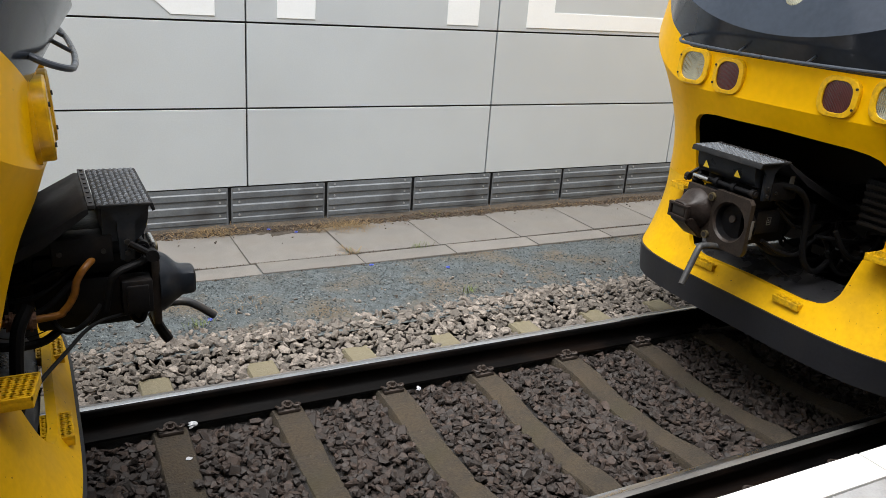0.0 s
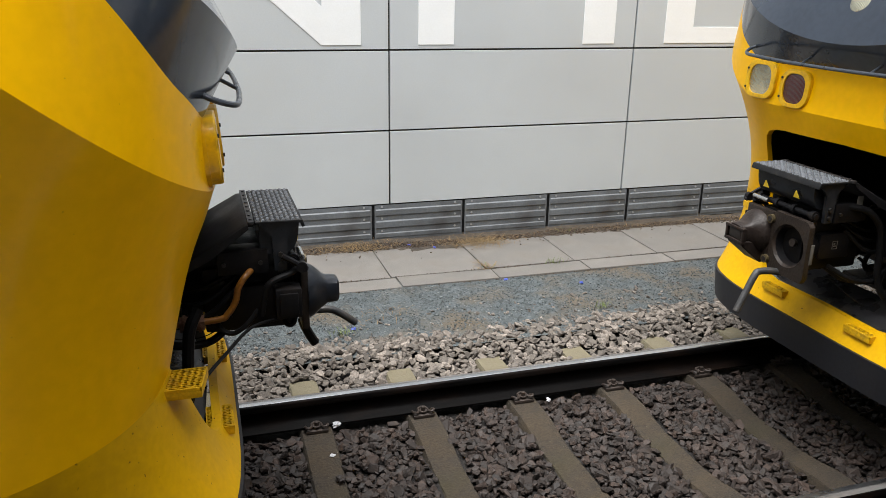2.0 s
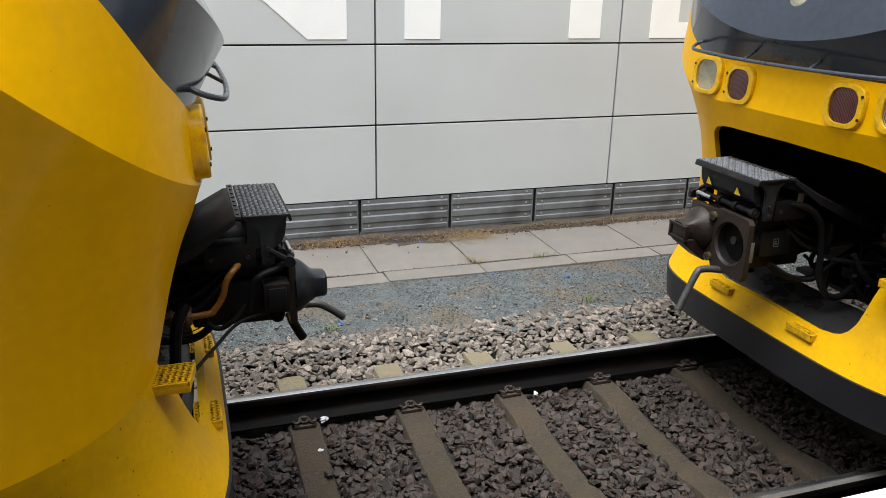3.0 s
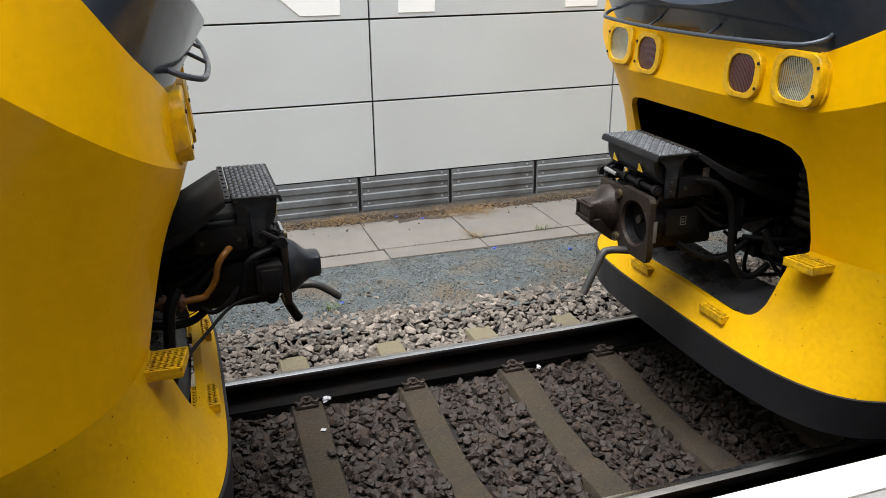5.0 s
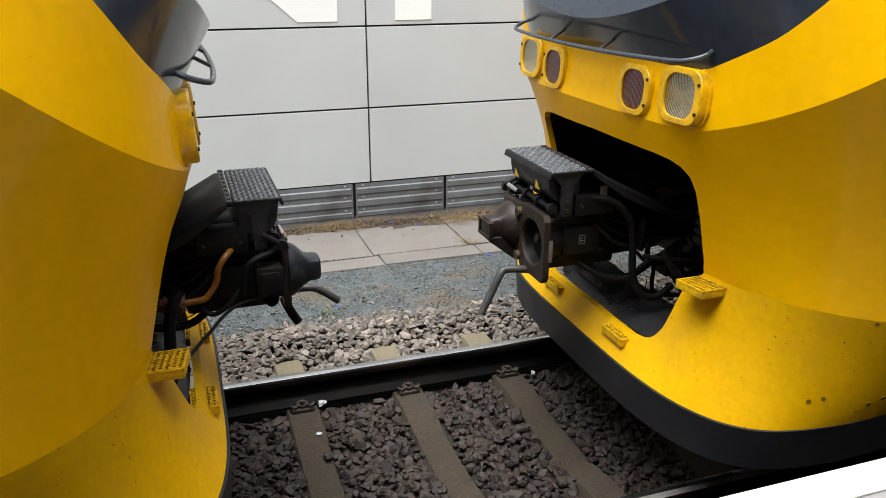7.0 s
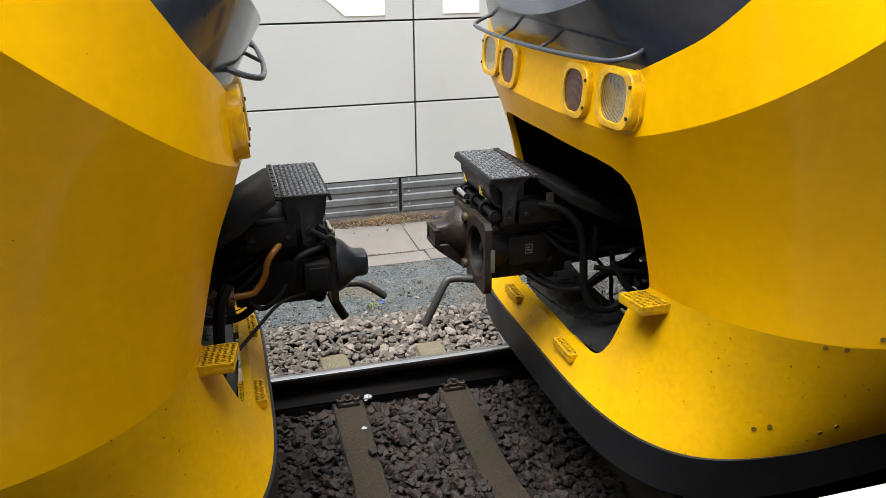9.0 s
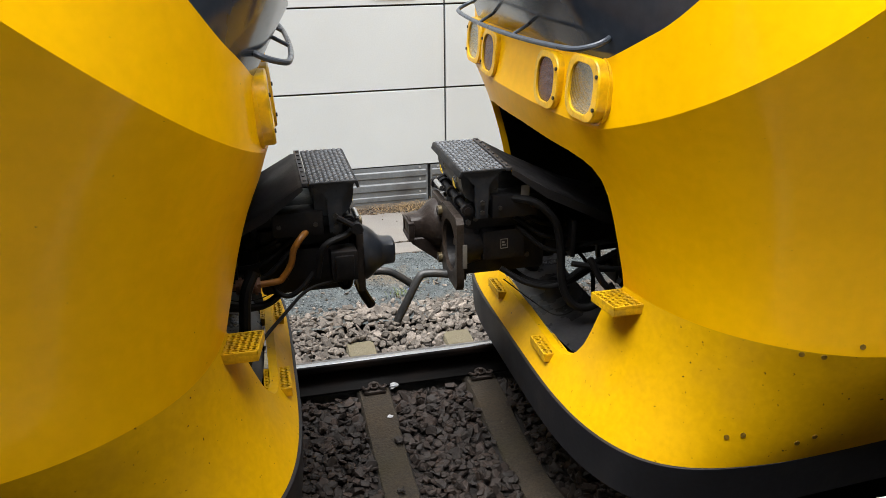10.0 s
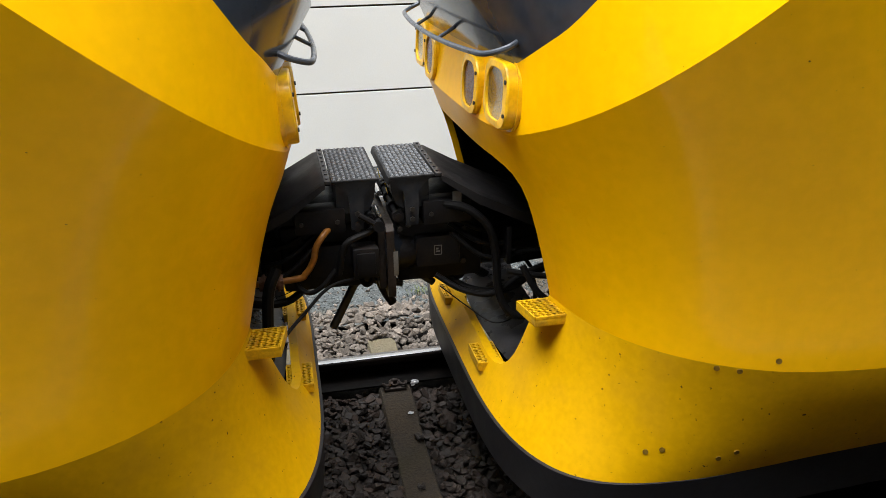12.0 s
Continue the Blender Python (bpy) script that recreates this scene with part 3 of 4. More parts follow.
rows = [0.248, 0.913, 1.598, 2.96, 4.3, 6.2]
seam0, bay = 1.191, 2.33
reliefs = {
    -1: [[(0.617, 1.640), (0.95, 1.640), (0.95, 2.85), (0.63, 2.85), (0.63, 1.945), (-0.37, 2.85), (-0.75, 2.85)]],
    0: [[(1.445, 1.640), (1.765, 1.640), (1.765, 2.85), (1.445, 2.85)], [(2.99, 1.640), (3.31, 1.640), (3.31, 2.85), (2.99, 2.85)]],
    1: [[(3.83, 1.640), (5.62, 1.640), (5.62, 1.785), (4.13, 1.785), (4.13, 2.85), (3.83, 2.85)]],
}
for b in range(-6, 9):
    for r in range(5):
        x0, x1, z0, z1 = seam0 + bay * b + 0.008, seam0 + bay * (b + 1) - 0.008, rows[r] + 0.008, rows[r + 1] - 0.008
        shapes = reliefs.get(b, []) if r == 2 else []
        ob = mesh_object("wall_panel", plate([(x0, z0), (x1, z0), (x1, z1), (x0, z1)], 3.6, 3.64), PANEL, 30)
        if shapes:
            for s in shapes:
                w = mesh_object("relief", plate(s, 3.595, 3.603, 0.002), WHITE, 30)
                w.parent = ob
        ob.parent = wall

# Profiled metal sheets.
def sheet_panel():
    bm = bmesh.new()
    prof = [(0.0, 0.0), (0.018, 0.0), (0.026, -0.012), (0.060, -0.016), (0.068, 0.0), (0.108, 0.0), (0.120, -0.02), (0.172, -0.022), (0.184, 0.0), (0.224, 0.0), (0.236, -0.02), (0.282, -0.022), (0.292, 0.0), (0.330, 0.0)]
    rings = []
    for x in (0.006, 0.018, 0.022, 0.818, 0.822, 0.834):
        flat = x < 0.020 or x > 0.82
        rings.append([bm.verts.new((x, -0.006 if flat else y * 0.40, z)) for z, y in prof])
    for a, b in zip(rings, rings[1:]):
        for k in range(len(prof) - 1):
            bm.faces.new((a[k], b[k], b[k + 1], a[k + 1]))
    bmesh.ops.recalc_face_normals(bm, faces=bm.faces)
    finish(bm, 25)
    me = bpy.data.meshes.new("profiled_sheet")
    bm.to_mesh(me)
    bm.free()
    me.materials.append(ZINC)
    return me


panel_data = sheet_panel()
bm = bmesh.new()
rod(bm, (0, 0.002, 0), (0, -0.007, 0), 0.010, 8)
finish(bm, 30)
bolt_data = bpy.data.meshes.new("sheet_bolt")
bm.to_mesh(bolt_data)
bm.free()
bolt_data.materials.append(ZINC_BOLT)
for k in range(-6, 12):
    ob = new("profiled_sheet", panel_data)
    ob.parent = wall
    ob.matrix_local = pose(1.040 + 0.853 * k, 3.595, -0.082, random.uniform(-0.5, 0.5), 0, 0)
    for x in (0.075, 0.765):
        for z in (0.088, 0.204, 0.311):
            bolt = new("sheet_bolt", bolt_data)
            bolt.parent = ob
            bolt.matrix_local = pose(x, 0, z)

# Platform: white edge slabs, grey tiles behind them, a dark side.
bm = bmesh.new()
box(bm, (-30, -12, -0.3), (40, -1.70, 0.690), 0)
platform = tagged(mesh_object("platform", bm, SIDE), "concrete platform with white edge slabs and grey tiles", "platform", kind="structure")
edge_bm = bmesh.new()
box(edge_bm, (0.004, -0.118, -0.12), (0.996, 0, 0), 0.006)
finish(edge_bm)
edge_data = bpy.data.meshes.new("edge_slab")
edge_bm.to_mesh(edge_data)
edge_bm.free()
edge_data.materials.append(EDGE_WHITE)
tile_bm = bmesh.new()
box(tile_bm, (0.003, -0.297, -0.06), (0.297, 0, 0), 0.004)
finish(tile_bm)
tile_data = bpy.data.meshes.new("platform_tile")
tile_bm.to_mesh(tile_data)
tile_bm.free()
tile_data.materials.append(TILE)
for k in range(-14, 16):
    ob = new("edge_slab", edge_data)
    ob.parent = platform
    ob.matrix_local = pose(0.817 + k, -1.665 + random.uniform(-0.003, 0.003), 0.76 + random.uniform(-0.002, 0.002))
for i in range(-7, 22):
    for j in range(9):
        ob = new("platform_tile", tile_data)
        ob.parent = platform
        ob.matrix_local = pose(0.28 + 0.3 * i + 0.15 * (j % 2), -1.789 - 0.3 * j, 0.756 + random.uniform(-0.002, 0.002))
half_bm = bmesh.new()
box(half_bm, (0.003, -0.297, -0.06), (0.147, 0, 0), 0.004)
finish(half_bm)
half_data = bpy.data.meshes.new("platform_tile")
half_bm.to_mesh(half_data)
half_bm.free()
half_data.materials.append(TILE)
for j in (1, 3, 5, 7):
    ob = new("platform_tile", half_data)
    ob.parent = platform
    ob.matrix_local = pose(-1.82, -1.789 - 0.3 * j, 0.755)
bm = bmesh.new()
for lo, hi in (((-30, -12), (40, -4.49)), ((-30, -4.488), (-1.825, -1.787)), ((6.735, -4.488), (40, -1.787))):
    box(bm, (*lo, 0.690), (*hi, 0.752), 0)
tagged(mesh_object("platform_back", bm, TILE), "plain grey tiled back of the platform", "platform", kind="structure")
# Unseen wall added behind the platform; its grey returns some fill light.
bm = bmesh.new()
box(bm, (-30, -12.3, 0.76), (40, -12, 4.6), 0)
tagged(mesh_object("wall_south", bm, FILL_GREY), "unseen plain grey wall added to close the platform", "wall", kind="structure")
# Unseen canopy added to cut the sky light on the train flanks.
bm = bmesh.new()
box(bm, (-30, -12, 4.7), (40, -2.65, 5.0), 0)
tagged(mesh_object("ceiling", bm, FILL_GREY), "unseen grey canopy added to hold off the sky light", "canopy", kind="structure")


# ---- trains ----
# In a train's space x points ahead from the coupling plane, y to its left, z up from the rail head. d is the way back from that plane.
def front_curve(d0, half, n, deep, z):
    """A level line round the nose: f(side, phi, back) gives a point; phi 0 is the middle, 90 degrees the flank."""
    def f(side, phi, back):
        w = half * math.sin(phi) ** (2 / n)
        d = d0 + deep * (1 - max(0.0, math.cos(phi)) ** (2 / n)) + back
        return Vector((-d, side * w, z(w, d)))
    return f


def ease(v, lo, hi):
    t = min(1.0, max(0.0, (v - lo) / (hi - lo)))
    return t * t * (3 - 2 * t)


def rise(w, d):
    return 0.028 * ease(d, 0.40, 0.8) + 0.035 * ease(d, 0.7, 1.4) + 0.035 * ease(d, 1.3, 2.0)


band_top = front_curve(0.293, 1.175, 4.05, 0.95, lambda w, d: 0.453 + rise(w, d))
band_low = front_curve(0.302, 1.155, 4.05, 0.95, lambda w, d: 0.272 + rise(w, d))
paint_low = front_curve(0.298, 1.170, 4.05, 0.95, lambda w, d: 0.442 + rise(w, d))
skirt_mid = front_curve(0.420, 1.258, 4.1, 1.42, lambda w, d: 0.680 + 0.05 * min(1, w / 1.3) ** 2)
skirt_top = front_curve(0.502, 1.338, 4.55, 1.82, lambda w, d: 0.948 - 0.03 * ease(d, 0.55, 1.1))
flank_mid = front_curve(0.398, 1.383, 3.2, 1.42, lambda w, d: 1.255 + 0.14 * ease(d, 0.4, 1.0))
crease = front_curve(0.298, 1.470, 2.7, 0.82, lambda w, d: 1.546 + 0.87 * min(1.0, max(0.0, d - 0.345) / 0.91) ** 0.905)


def mask_z(w, d):
    u = max(0.0, w - 0.72)
    return 1.765 + 0.40 * u + 0.30 * u * u + 2.0 * max(0.0, w - 0.95) ** 2 + 0.5 * max(0.0, d - 0.75)


mask_low = front_curve(0.333, 1.33, 4.1, 1.06, mask_z)
mask_lip = front_curve(0.215, 1.30, 3.0, 1.1, lambda w, d: max(1.905 + 0.26 * w * w, mask_z(w, d) + 0.05))
mask_mid = front_curve(0.48, 1.28, 2.7, 1.2, lambda w, d: max(2.45, mask_z(w, d) + 0.12))
mask_top = front_curve(0.95, 1.22, 2.5, 1.2, lambda w, d: max(3.1, mask_z(w, d) + 0.25))
roof_edge = front_curve(1.75, 0.9, 2.3, 1.0, lambda w, d: 3.75)

PHI = [90 * (k / 40) ** 1.25 for k in range(41)]
COLUMNS = [(-1, p, b) for p, b in [(90, b) for b in (7.5, 4, 2, 1, 0.5, 0.2)] + [(p, 0) for p in PHI[:0:-1]]] + [(1, p, 0) for p in PHI] + [(1, 90, b) for b in (0.2, 0.5, 1, 2, 4, 7.5)]


def loft(bm, curves, steps, columns, edge=None):
    """Faces between level lines. Three lines in a tuple make a smooth bulge."""
    rings = []
    for c in curves:
        if isinstance(c, tuple):
            a, b, e = c
            for k in range(steps + 1):
                t = k / steps
                la, lb, le = (1 - t) * (1 - 2 * t), 4 * t * (1 - t), t * (2 * t - 1)
                rings.append([la * a(*q) + lb * b(*q) + le * e(*q) for q in columns])
        else:
            rings.append([c(*q) for q in columns])
    verts = []
    for ring in rings:
        if verts and all((p - q.co).length < 1e-6 for p, q in zip(ring, verts[-1])):
            continue
        verts.append([bm.verts.new(p) for p in ring])
    for lo, hi in zip(verts, verts[1:]):
        for k in range(len(columns) - 1):
            bm.faces.new((lo[k], lo[k + 1], hi[k + 1], hi[k]))
    return verts


def turn_columns(columns):
    return [(s, radians(p), b) for s, p, b in columns]


ALL = turn_columns(COLUMNS)
NOSE = turn_columns([c for c in COLUMNS if c[2] == 0])


def opening_tool():
    """The outline of the coupler opening, through the nose."""
    side = [(0.0, 1.420), (0.45, 1.412), (0.545, 1.402), (0.602, 1.385), (0.640, 1.352), (0.656, 1.30), (0.659, 1.20), (0.656, 1.00), (0.646, 0.94), (0.600, 0.905), (0.572, 0.86), (0.560, 0.80),
            (0.552, 0.72), (0.545, 0.668), (0.525, 0.628), (0.490, 0.596), (0.440, 0.578), (0.36, 0.568), (0.0, 0.575)]
    ring = side + [(-w, z) for w, z in side[-2:0:-1]]
    bm = bmesh.new()
    prism(bm, ring, lambda u, v, h: Vector((-0.02 - h, u, v)), 0.75)
    finish(bm, 30)
    me = bpy.data.meshes.new("tool")
    bm.to_mesh(me)
    bm.free()
    return new("tool", me)


def skin(name, curves, steps, columns, mat, thick, parent, label, holes=(), smooth=28):
    bm = bmesh.new()
    loft(bm, curves, steps, columns)
    bmesh.ops.recalc_face_normals(bm, faces=bm.faces)
    mid = sum((f.normal.dot(Vector((1, 0, 0))) for f in bm.faces))
    if mid < 0:
        bmesh.ops.reverse_faces(bm, faces=bm.faces)
    bmesh.ops.solidify(bm, geom=bm.faces[:], thickness=-thick)
    bmesh.ops.recalc_face_normals(bm, faces=bm.faces)
    for f in bm.faces:
        c = f.calc_center_median()
        out = Vector((c.x + 1.7 if c.x > -1.7 else 0.0, c.y, 0))
        f.material_index = 1 if f.normal.dot(out) < 0 else 0
    ob = mesh_object(name, bm, [mat, LINER], smooth)
    if holes:
        cut(ob, list(holes))
        work = bmesh.new()
        work.from_mesh(ob.data)
        finish(work, smooth)
        work.to_mesh(ob.data)
        work.free()
    ob.parent = parent
    return tagged(ob, label)


def lattice(bm, lo, hi, z, pitch, width, thick):
    """Two sets of slanting bars over a rectangle: an expanded-metal grid."""
    (x0, y0), (x1, y1) = lo, hi
    for s in (1, -1):
        c = -4.0
        while c < 4.0:
            # The line y = s * 1.6 * (x - x0) + c, cut to the rectangle.
            pts = []
            for x in (x0, x1):
                y = s * 0.62 * (x - x0) + c + y0
                if y0 <= y <= y1:
                    pts.append((x, y))
            for y in (y0, y1):
                x = x0 + (y - c - y0) / (s * 0.62)
                if x0 < x < x1:
                    pts.append((x, y))
            if len(pts) >= 2:
                a, b = Vector((*pts[0], z)), Vector((*pts[1], z))
                if (b - a).length > 0.006:
                    way = (b - a).normalized()
                    n = Vector((-way.y, way.x, 0)) * width / 2
                    low = [bm.verts.new(p) for p in (a - n, a + n, b + n, b - n)]
                    top = [bm.verts.new(v.co + Vector((0, 0, thick))) for v in low]
                    bm.faces.new(top)
                    for k in range(4):
                        bm.faces.new((low[k], low[(k + 1) % 4], top[(k + 1) % 4], top[k]))
            c += pitch
    return bm


def headlight(train, y, z, d, yaw, w, h, lens, label):
    """A bolted oval frame with a ribbed lens, standing proud of the nose."""
    m = pose(-d, y, z, 0, -4, yaw)
    outer, inner = rounded(w, h, 0.072), rounded(w * 0.72, h * 0.78, 0.060)
    bm = bmesh.new()
    rows = [[bm.verts.new((x, u * k, v * k)) for u, v in ring] for ring, x, k in ((outer, -0.055, 1.0), (outer, 0.013, 1.0), (outer, 0.019, 0.972), (inner, 0.021, 1.03), (inner, 0.020, 1.0), (inner, 0.006, 0.985))]
    for a, b in zip(rows, rows[1:]):
        for k in range(len(outer)):
            j = (k + 1) % len(outer)
            bm.faces.new((a[k], a[j], b[j], b[k]))
    frame_ob = part("headlight", bm, LAMP_YELLOW, train, label, 24)
    frame_ob.matrix_local = m
    bm = bmesh.new()
    bowl = -0.0105 if lens is CLEAR_LENS else 0.004
    mid = bm.verts.new((0.0135 + bowl, 0, 0))
    rings = [[bm.verts.new((0.0135 + bowl * (1 - k * k), u * k * 0.99, v * k * 0.99)) for u, v in inner] for k in (0.35, 0.7, 1.0)]
    for k in range(len(inner)):
        j = (k + 1) % len(inner)
        bm.faces.new((mid, rings[0][k], rings[0][j]))
        for a, b in zip(rings, rings[1:]):
            bm.faces.new((a[k], a[j], b[j], b[k]))
    part("lens", bm, lens, frame_ob, "ribbed clear glass" if lens is CLEAR_LENS else "dull dark red glass", 60)
    s = 1 if y > 0 else -1
    for u, v in ((s * 0.435 * w, 0.25 * h), (s * 0.435 * w, -0.25 * h)):
        bm = bmesh.new()
        rod(bm, (0.015, u, v), (0.0245, u, v), 0.0065, 8)
        part("screw", bm, BOLT, frame_ob)
    bm = bmesh.new()
    prism(bm, rounded(w + 0.016, h + 0.016, 0.08), lambda u, v, g: Vector((-0.045 + g, u, v)), 0.03)
    part("gasket", bm, LAMP_YELLOW, frame_ob, smooth=40)
    return frame_ob


def step_plate(train, name, x0, x1, y0, y1, z, label, slant=0.0):
    """A small foot step of expanded metal on a shallow tray; slant: how far its front edge falls back outwards."""
    def sheared(bm):
        for v in bm.verts:
            v.co.x -= slant * (abs(v.co.y) - min(abs(y0), abs(y1)))
        return bm

    bm = bmesh.new()
    box(bm, (x0, y0, z - 0.034), (x1, y1, z - 0.006), 0.004)
    for a, b in (((x0, y0), (x1, y0 + 0.006)), ((x0, y1 - 0.006), (x1, y1)), ((x1 - 0.006, y0), (x1, y1)), ((x0, y0), (x0 + 0.006, y1))):
        box(bm, (*a, z - 0.01), (*b, z + 0.003), 0.001)
    ob = part(name, sheared(bm), STEP_YELLOW, train, label)
    # A dark sheet puts the shade of the openings under the mesh.
    bm = bmesh.new()
    box(bm, (x0 + 0.008, y0 + 0.008, z - 0.0055), (x1 - 0.008, y1 - 0.008, z - 0.003), 0)
    part("mesh_hole", sheared(bm), LINER, ob, "dark sheet standing in for the shaded mesh openings")
    bm = bmesh.new()
    lattice(bm, (x0 + 0.006, y0 + 0.006), (x1 - 0.006, y1 - 0.006), z - 0.003, 0.025, 0.0085, 0.007)
    part("mesh", sheared(bm), STEP_YELLOW, ob, "expanded-metal grip mesh", 0)
    return ob


def coupler(train, ahead):
    """The automatic coupler: draw bar, head with cone and cup, electric box under a chequer plate, hood, hoses and levers."""
    bm = bmesh.new()
    box(bm, (-0.40, -0.15, 0.83), (-0.05, 0.15, 1.10), 0.02)
    head = part("coupler", bm, BLACK, train, "black automatic coupler with cone, cup and chequer plate top")
    bm = bmesh.new()
    rod(bm, (-1.5, 0, 0.97), (-0.395, 0, 0.97), 0.10, 24)
    part("draw_bar", bm, BLACK, head, "thick round draw bar")
    bm = bmesh.new()
    rod(bm, (-0.46, 0, 0.97), (-0.403, 0, 0.97), 0.145, 24)
    part("collar", bm, BLACK, head)
    for lo, hi in (((-0.30, -0.19, 0.90), (-0.12, 0.19, 1.03)), ((-0.42, -0.12, 1.02), (-0.16, 0.12, 1.18))):
        bm = bmesh.new()
        box(bm, lo, hi, 0.015)
        part("housing", bm, BLACK, head)
    # Face plate: a flange with a round mouth on its left and the cone on its right.
    bm = bmesh.new()
    seg = 40
    rings = []
    for x, r in ((0.0, 0.108), (-0.012, 0.098), (-0.11, 0.072)):
        rings.append([bm.verts.new((x, 0.112 + r * math.cos(a), 0.957 + r * math.sin(a))) for a in (2 * math.pi * k / seg for k in range(seg))])
    square = []
    for k in range(seg):
        a = 2 * math.pi * k / seg
        c, s = math.cos(a), math.sin(a)
        t = 1 / max(abs(c) / 0.128, abs(s) / (0.155 if s < 0 else 0.150))
        square.append((0.112 + c * t, 0.957 + s * t))
    front = [bm.verts.new((0.0, *q)) for q in square]
    back = [bm.verts.new((-0.030, *q)) for q in square]
    for k in range(seg):
        j = (k + 1) % seg
        for a, b in ((back, front), (front, rings[0]), (rings[0], rings[1])):
            bm.faces.new((a[k], a[j], b[j], b[k]))
    box(bm, (-0.032, -0.215, 0.835), (-0.001, -0.018, 1.095), 0.010)
    part("face_plate", bm, FACE, head, "worn greasy brown steel face plate with a round cup")
    # The inside of the cup takes a blacker material than the plate.
    bm = bmesh.new()
    rings = [[bm.verts.new((x, 0.112 + r * math.cos(a), 0.957 + r * math.sin(a))) for a in (2 * math.pi * k / seg for k in range(seg))] for x, r in ((-0.012, 0.098), (-0.05, 0.09), (-0.13, 0.072))]
    for a, b in zip(rings, rings[1:]):
        for k in range(seg):
            j = (k + 1) % seg
            bm.faces.new((a[k], a[j], b[j], b[k]))
    bm.faces.new(rings[-1])
    part("cup", bm, BLACK, head, "deep cup, blacker than the face plate", 50)
    bm = bmesh.new()
    rod(bm, (-0.125, 0.112, 0.957), (-0.030, 0.112, 0.972), 0.013, 12)
    rod(bm, (-0.034, 0.112, 0.972), (-0.024, 0.112, 0.974), 0.020, 12)
    part("cup_hook", bm, FACE, head)
    # Cone: a bell that narrows to a blunt block with a slot.
    bm = bmesh.new()
    prof = [(-0.005, 0.112), (0.012, 0.108), (0.03, 0.098), (0.05, 0.080), (0.066, 0.064), (0.078, 0.056), (0.118, 0.053), (0.126, 0.046)]
    rings = []
    for x, r in prof:
        ring = []
        for k in range(28):
            a = 2 * math.pi * k / 28
            c, s = math.cos(a), math.sin(a)
            sq = 1 / max(abs(c), abs(s)) if x > 0.06 else 1.0
            sq = 1 + (sq - 1) * 0.6
            ring.append(bm.verts.new((x, -0.125 + r * c * sq, 0.968 + r * s * sq * (0.92 if x > 0.06 else 1))))
        rings.append(ring)
    for a, b in zip(rings, rings[1:]):
        for k in range(28):
            j = (k + 1) % 28
            bm.faces.new((a[k], a[j], b[j], b[k]))
    bm.faces.new(rings[-1])
    cone = part("cone", bm, BLUE_BLACK if ahead else CONE_STEEL, head, "smooth blue-black guide cone" if ahead else "brown oiled cast-steel guide cone")
    if not ahead:
        # The slot is a black block; its colour stands for the shaded hollow.
        bm = bmesh.new()
        box(bm, (0.10, -0.170, 0.940), (0.1285, -0.080, 0.990), 0.006)
        part("cone_slot", bm, LINER, cone, "dark block standing in for the shaded slot in the cone tip")
        # A gusset runs from under the cone tip down to the foot of the face plate, with a lip along its edge.
        bm = bmesh.new()
        prism(bm, [(0.127, 0.930), (0.120, 0.906), (0.0, 0.812), (-0.02, 0.812), (-0.02, 0.930)], lambda u, v, h: Vector((u, -0.185 + h, v)), 0.12)
        bmesh.ops.bevel(bm, geom=bm.edges[:], offset=0.005, segments=1, affect="EDGES")
        part("guide_horn", bm, CONE_STEEL, head, "brown steel gusset below the cone")
        bm = bmesh.new()
        for lo, hi in (((0.108, -0.198, 0.918), (0.134, -0.056, 0.934)), ((0.108, -0.198, 0.988), (0.134, -0.056, 1.002)), ((0.108, -0.198, 0.930), (0.132, -0.182, 0.992)), ((0.108, -0.072, 0.930), (0.132, -0.056, 0.992))):
            box(bm, lo, hi, 0.004)
        part("cone_lip", bm, CONE_STEEL, head, "worn brown square lip round the cone tip")
    for y, z in ((-0.018, 1.062), (-0.022, 0.850)):
        bm = bmesh.new()
        rod(bm, (-0.02, y, z), (0.016, y, z), 0.022, 20)
        v = part("air_valve", bm, BRASS, head, "round brass-brown air valve")
        bm = bmesh.new()
        rod(bm, (0.010, y, z), (0.019, y, z), 0.013, 14)
        part("valve_mouth", bm, LINER, v)
    # Electric box with a rounded cover under the plate.
    bm = bmesh.new()
    ring = [(0.0, 1.272), (-0.004, 1.235), (-0.010, 1.205), (-0.022, 1.178), (-0.045, 1.160), (-0.15, 1.160), (-0.15, 1.272)]
    prism(bm, ring, lambda u, v, h: Vector((u - 0.028, -0.205 + h, v)), 0.40)
    ebox = part("electric_box", bm, BLUE_BLACK, head, "blue-black rounded electric coupler cover with two warning triangles")
    for y in (-0.135, 0.085):
        bm = bmesh.new()
        turn = Matrix.Translation((-0.0285, y, 1.212)) @ Matrix.Rotation(radians(11), 4, "Y")
        prism(bm, [(-0.021, -0.019), (0.021, -0.019), (0.0, 0.019)], lambda u, v, h: turn @ Vector((h, u, v)), 0.0025)
        sign = part("warning_sign", bm, SIGN_YELLOW, ebox, "small yellow warning triangle")
    for s in (-1, 1):
        bm = bmesh.new()
        outline = [(-0.19, 1.292), (-0.02, 1.292), (-0.05, 1.262), (-0.075, 1.235), (-0.082, 1.10), (-0.128, 1.10), (-0.134, 1.235), (-0.155, 1.262)]
        prism(bm, outline, lambda u, v, h: Vector((u, s * 0.222 - 0.008 + h, v)), 0.016)
        part("bracket", bm, BLUE_BLACK, head, "tee-shaped dark steel bracket")
        bm = bmesh.new()
        box(bm, (-0.34, s * 0.17 - 0.05, 1.09), (-0.15, s * 0.17 + 0.05, 1.185), 0.008)
        part("side_box", bm, BLACK, head)
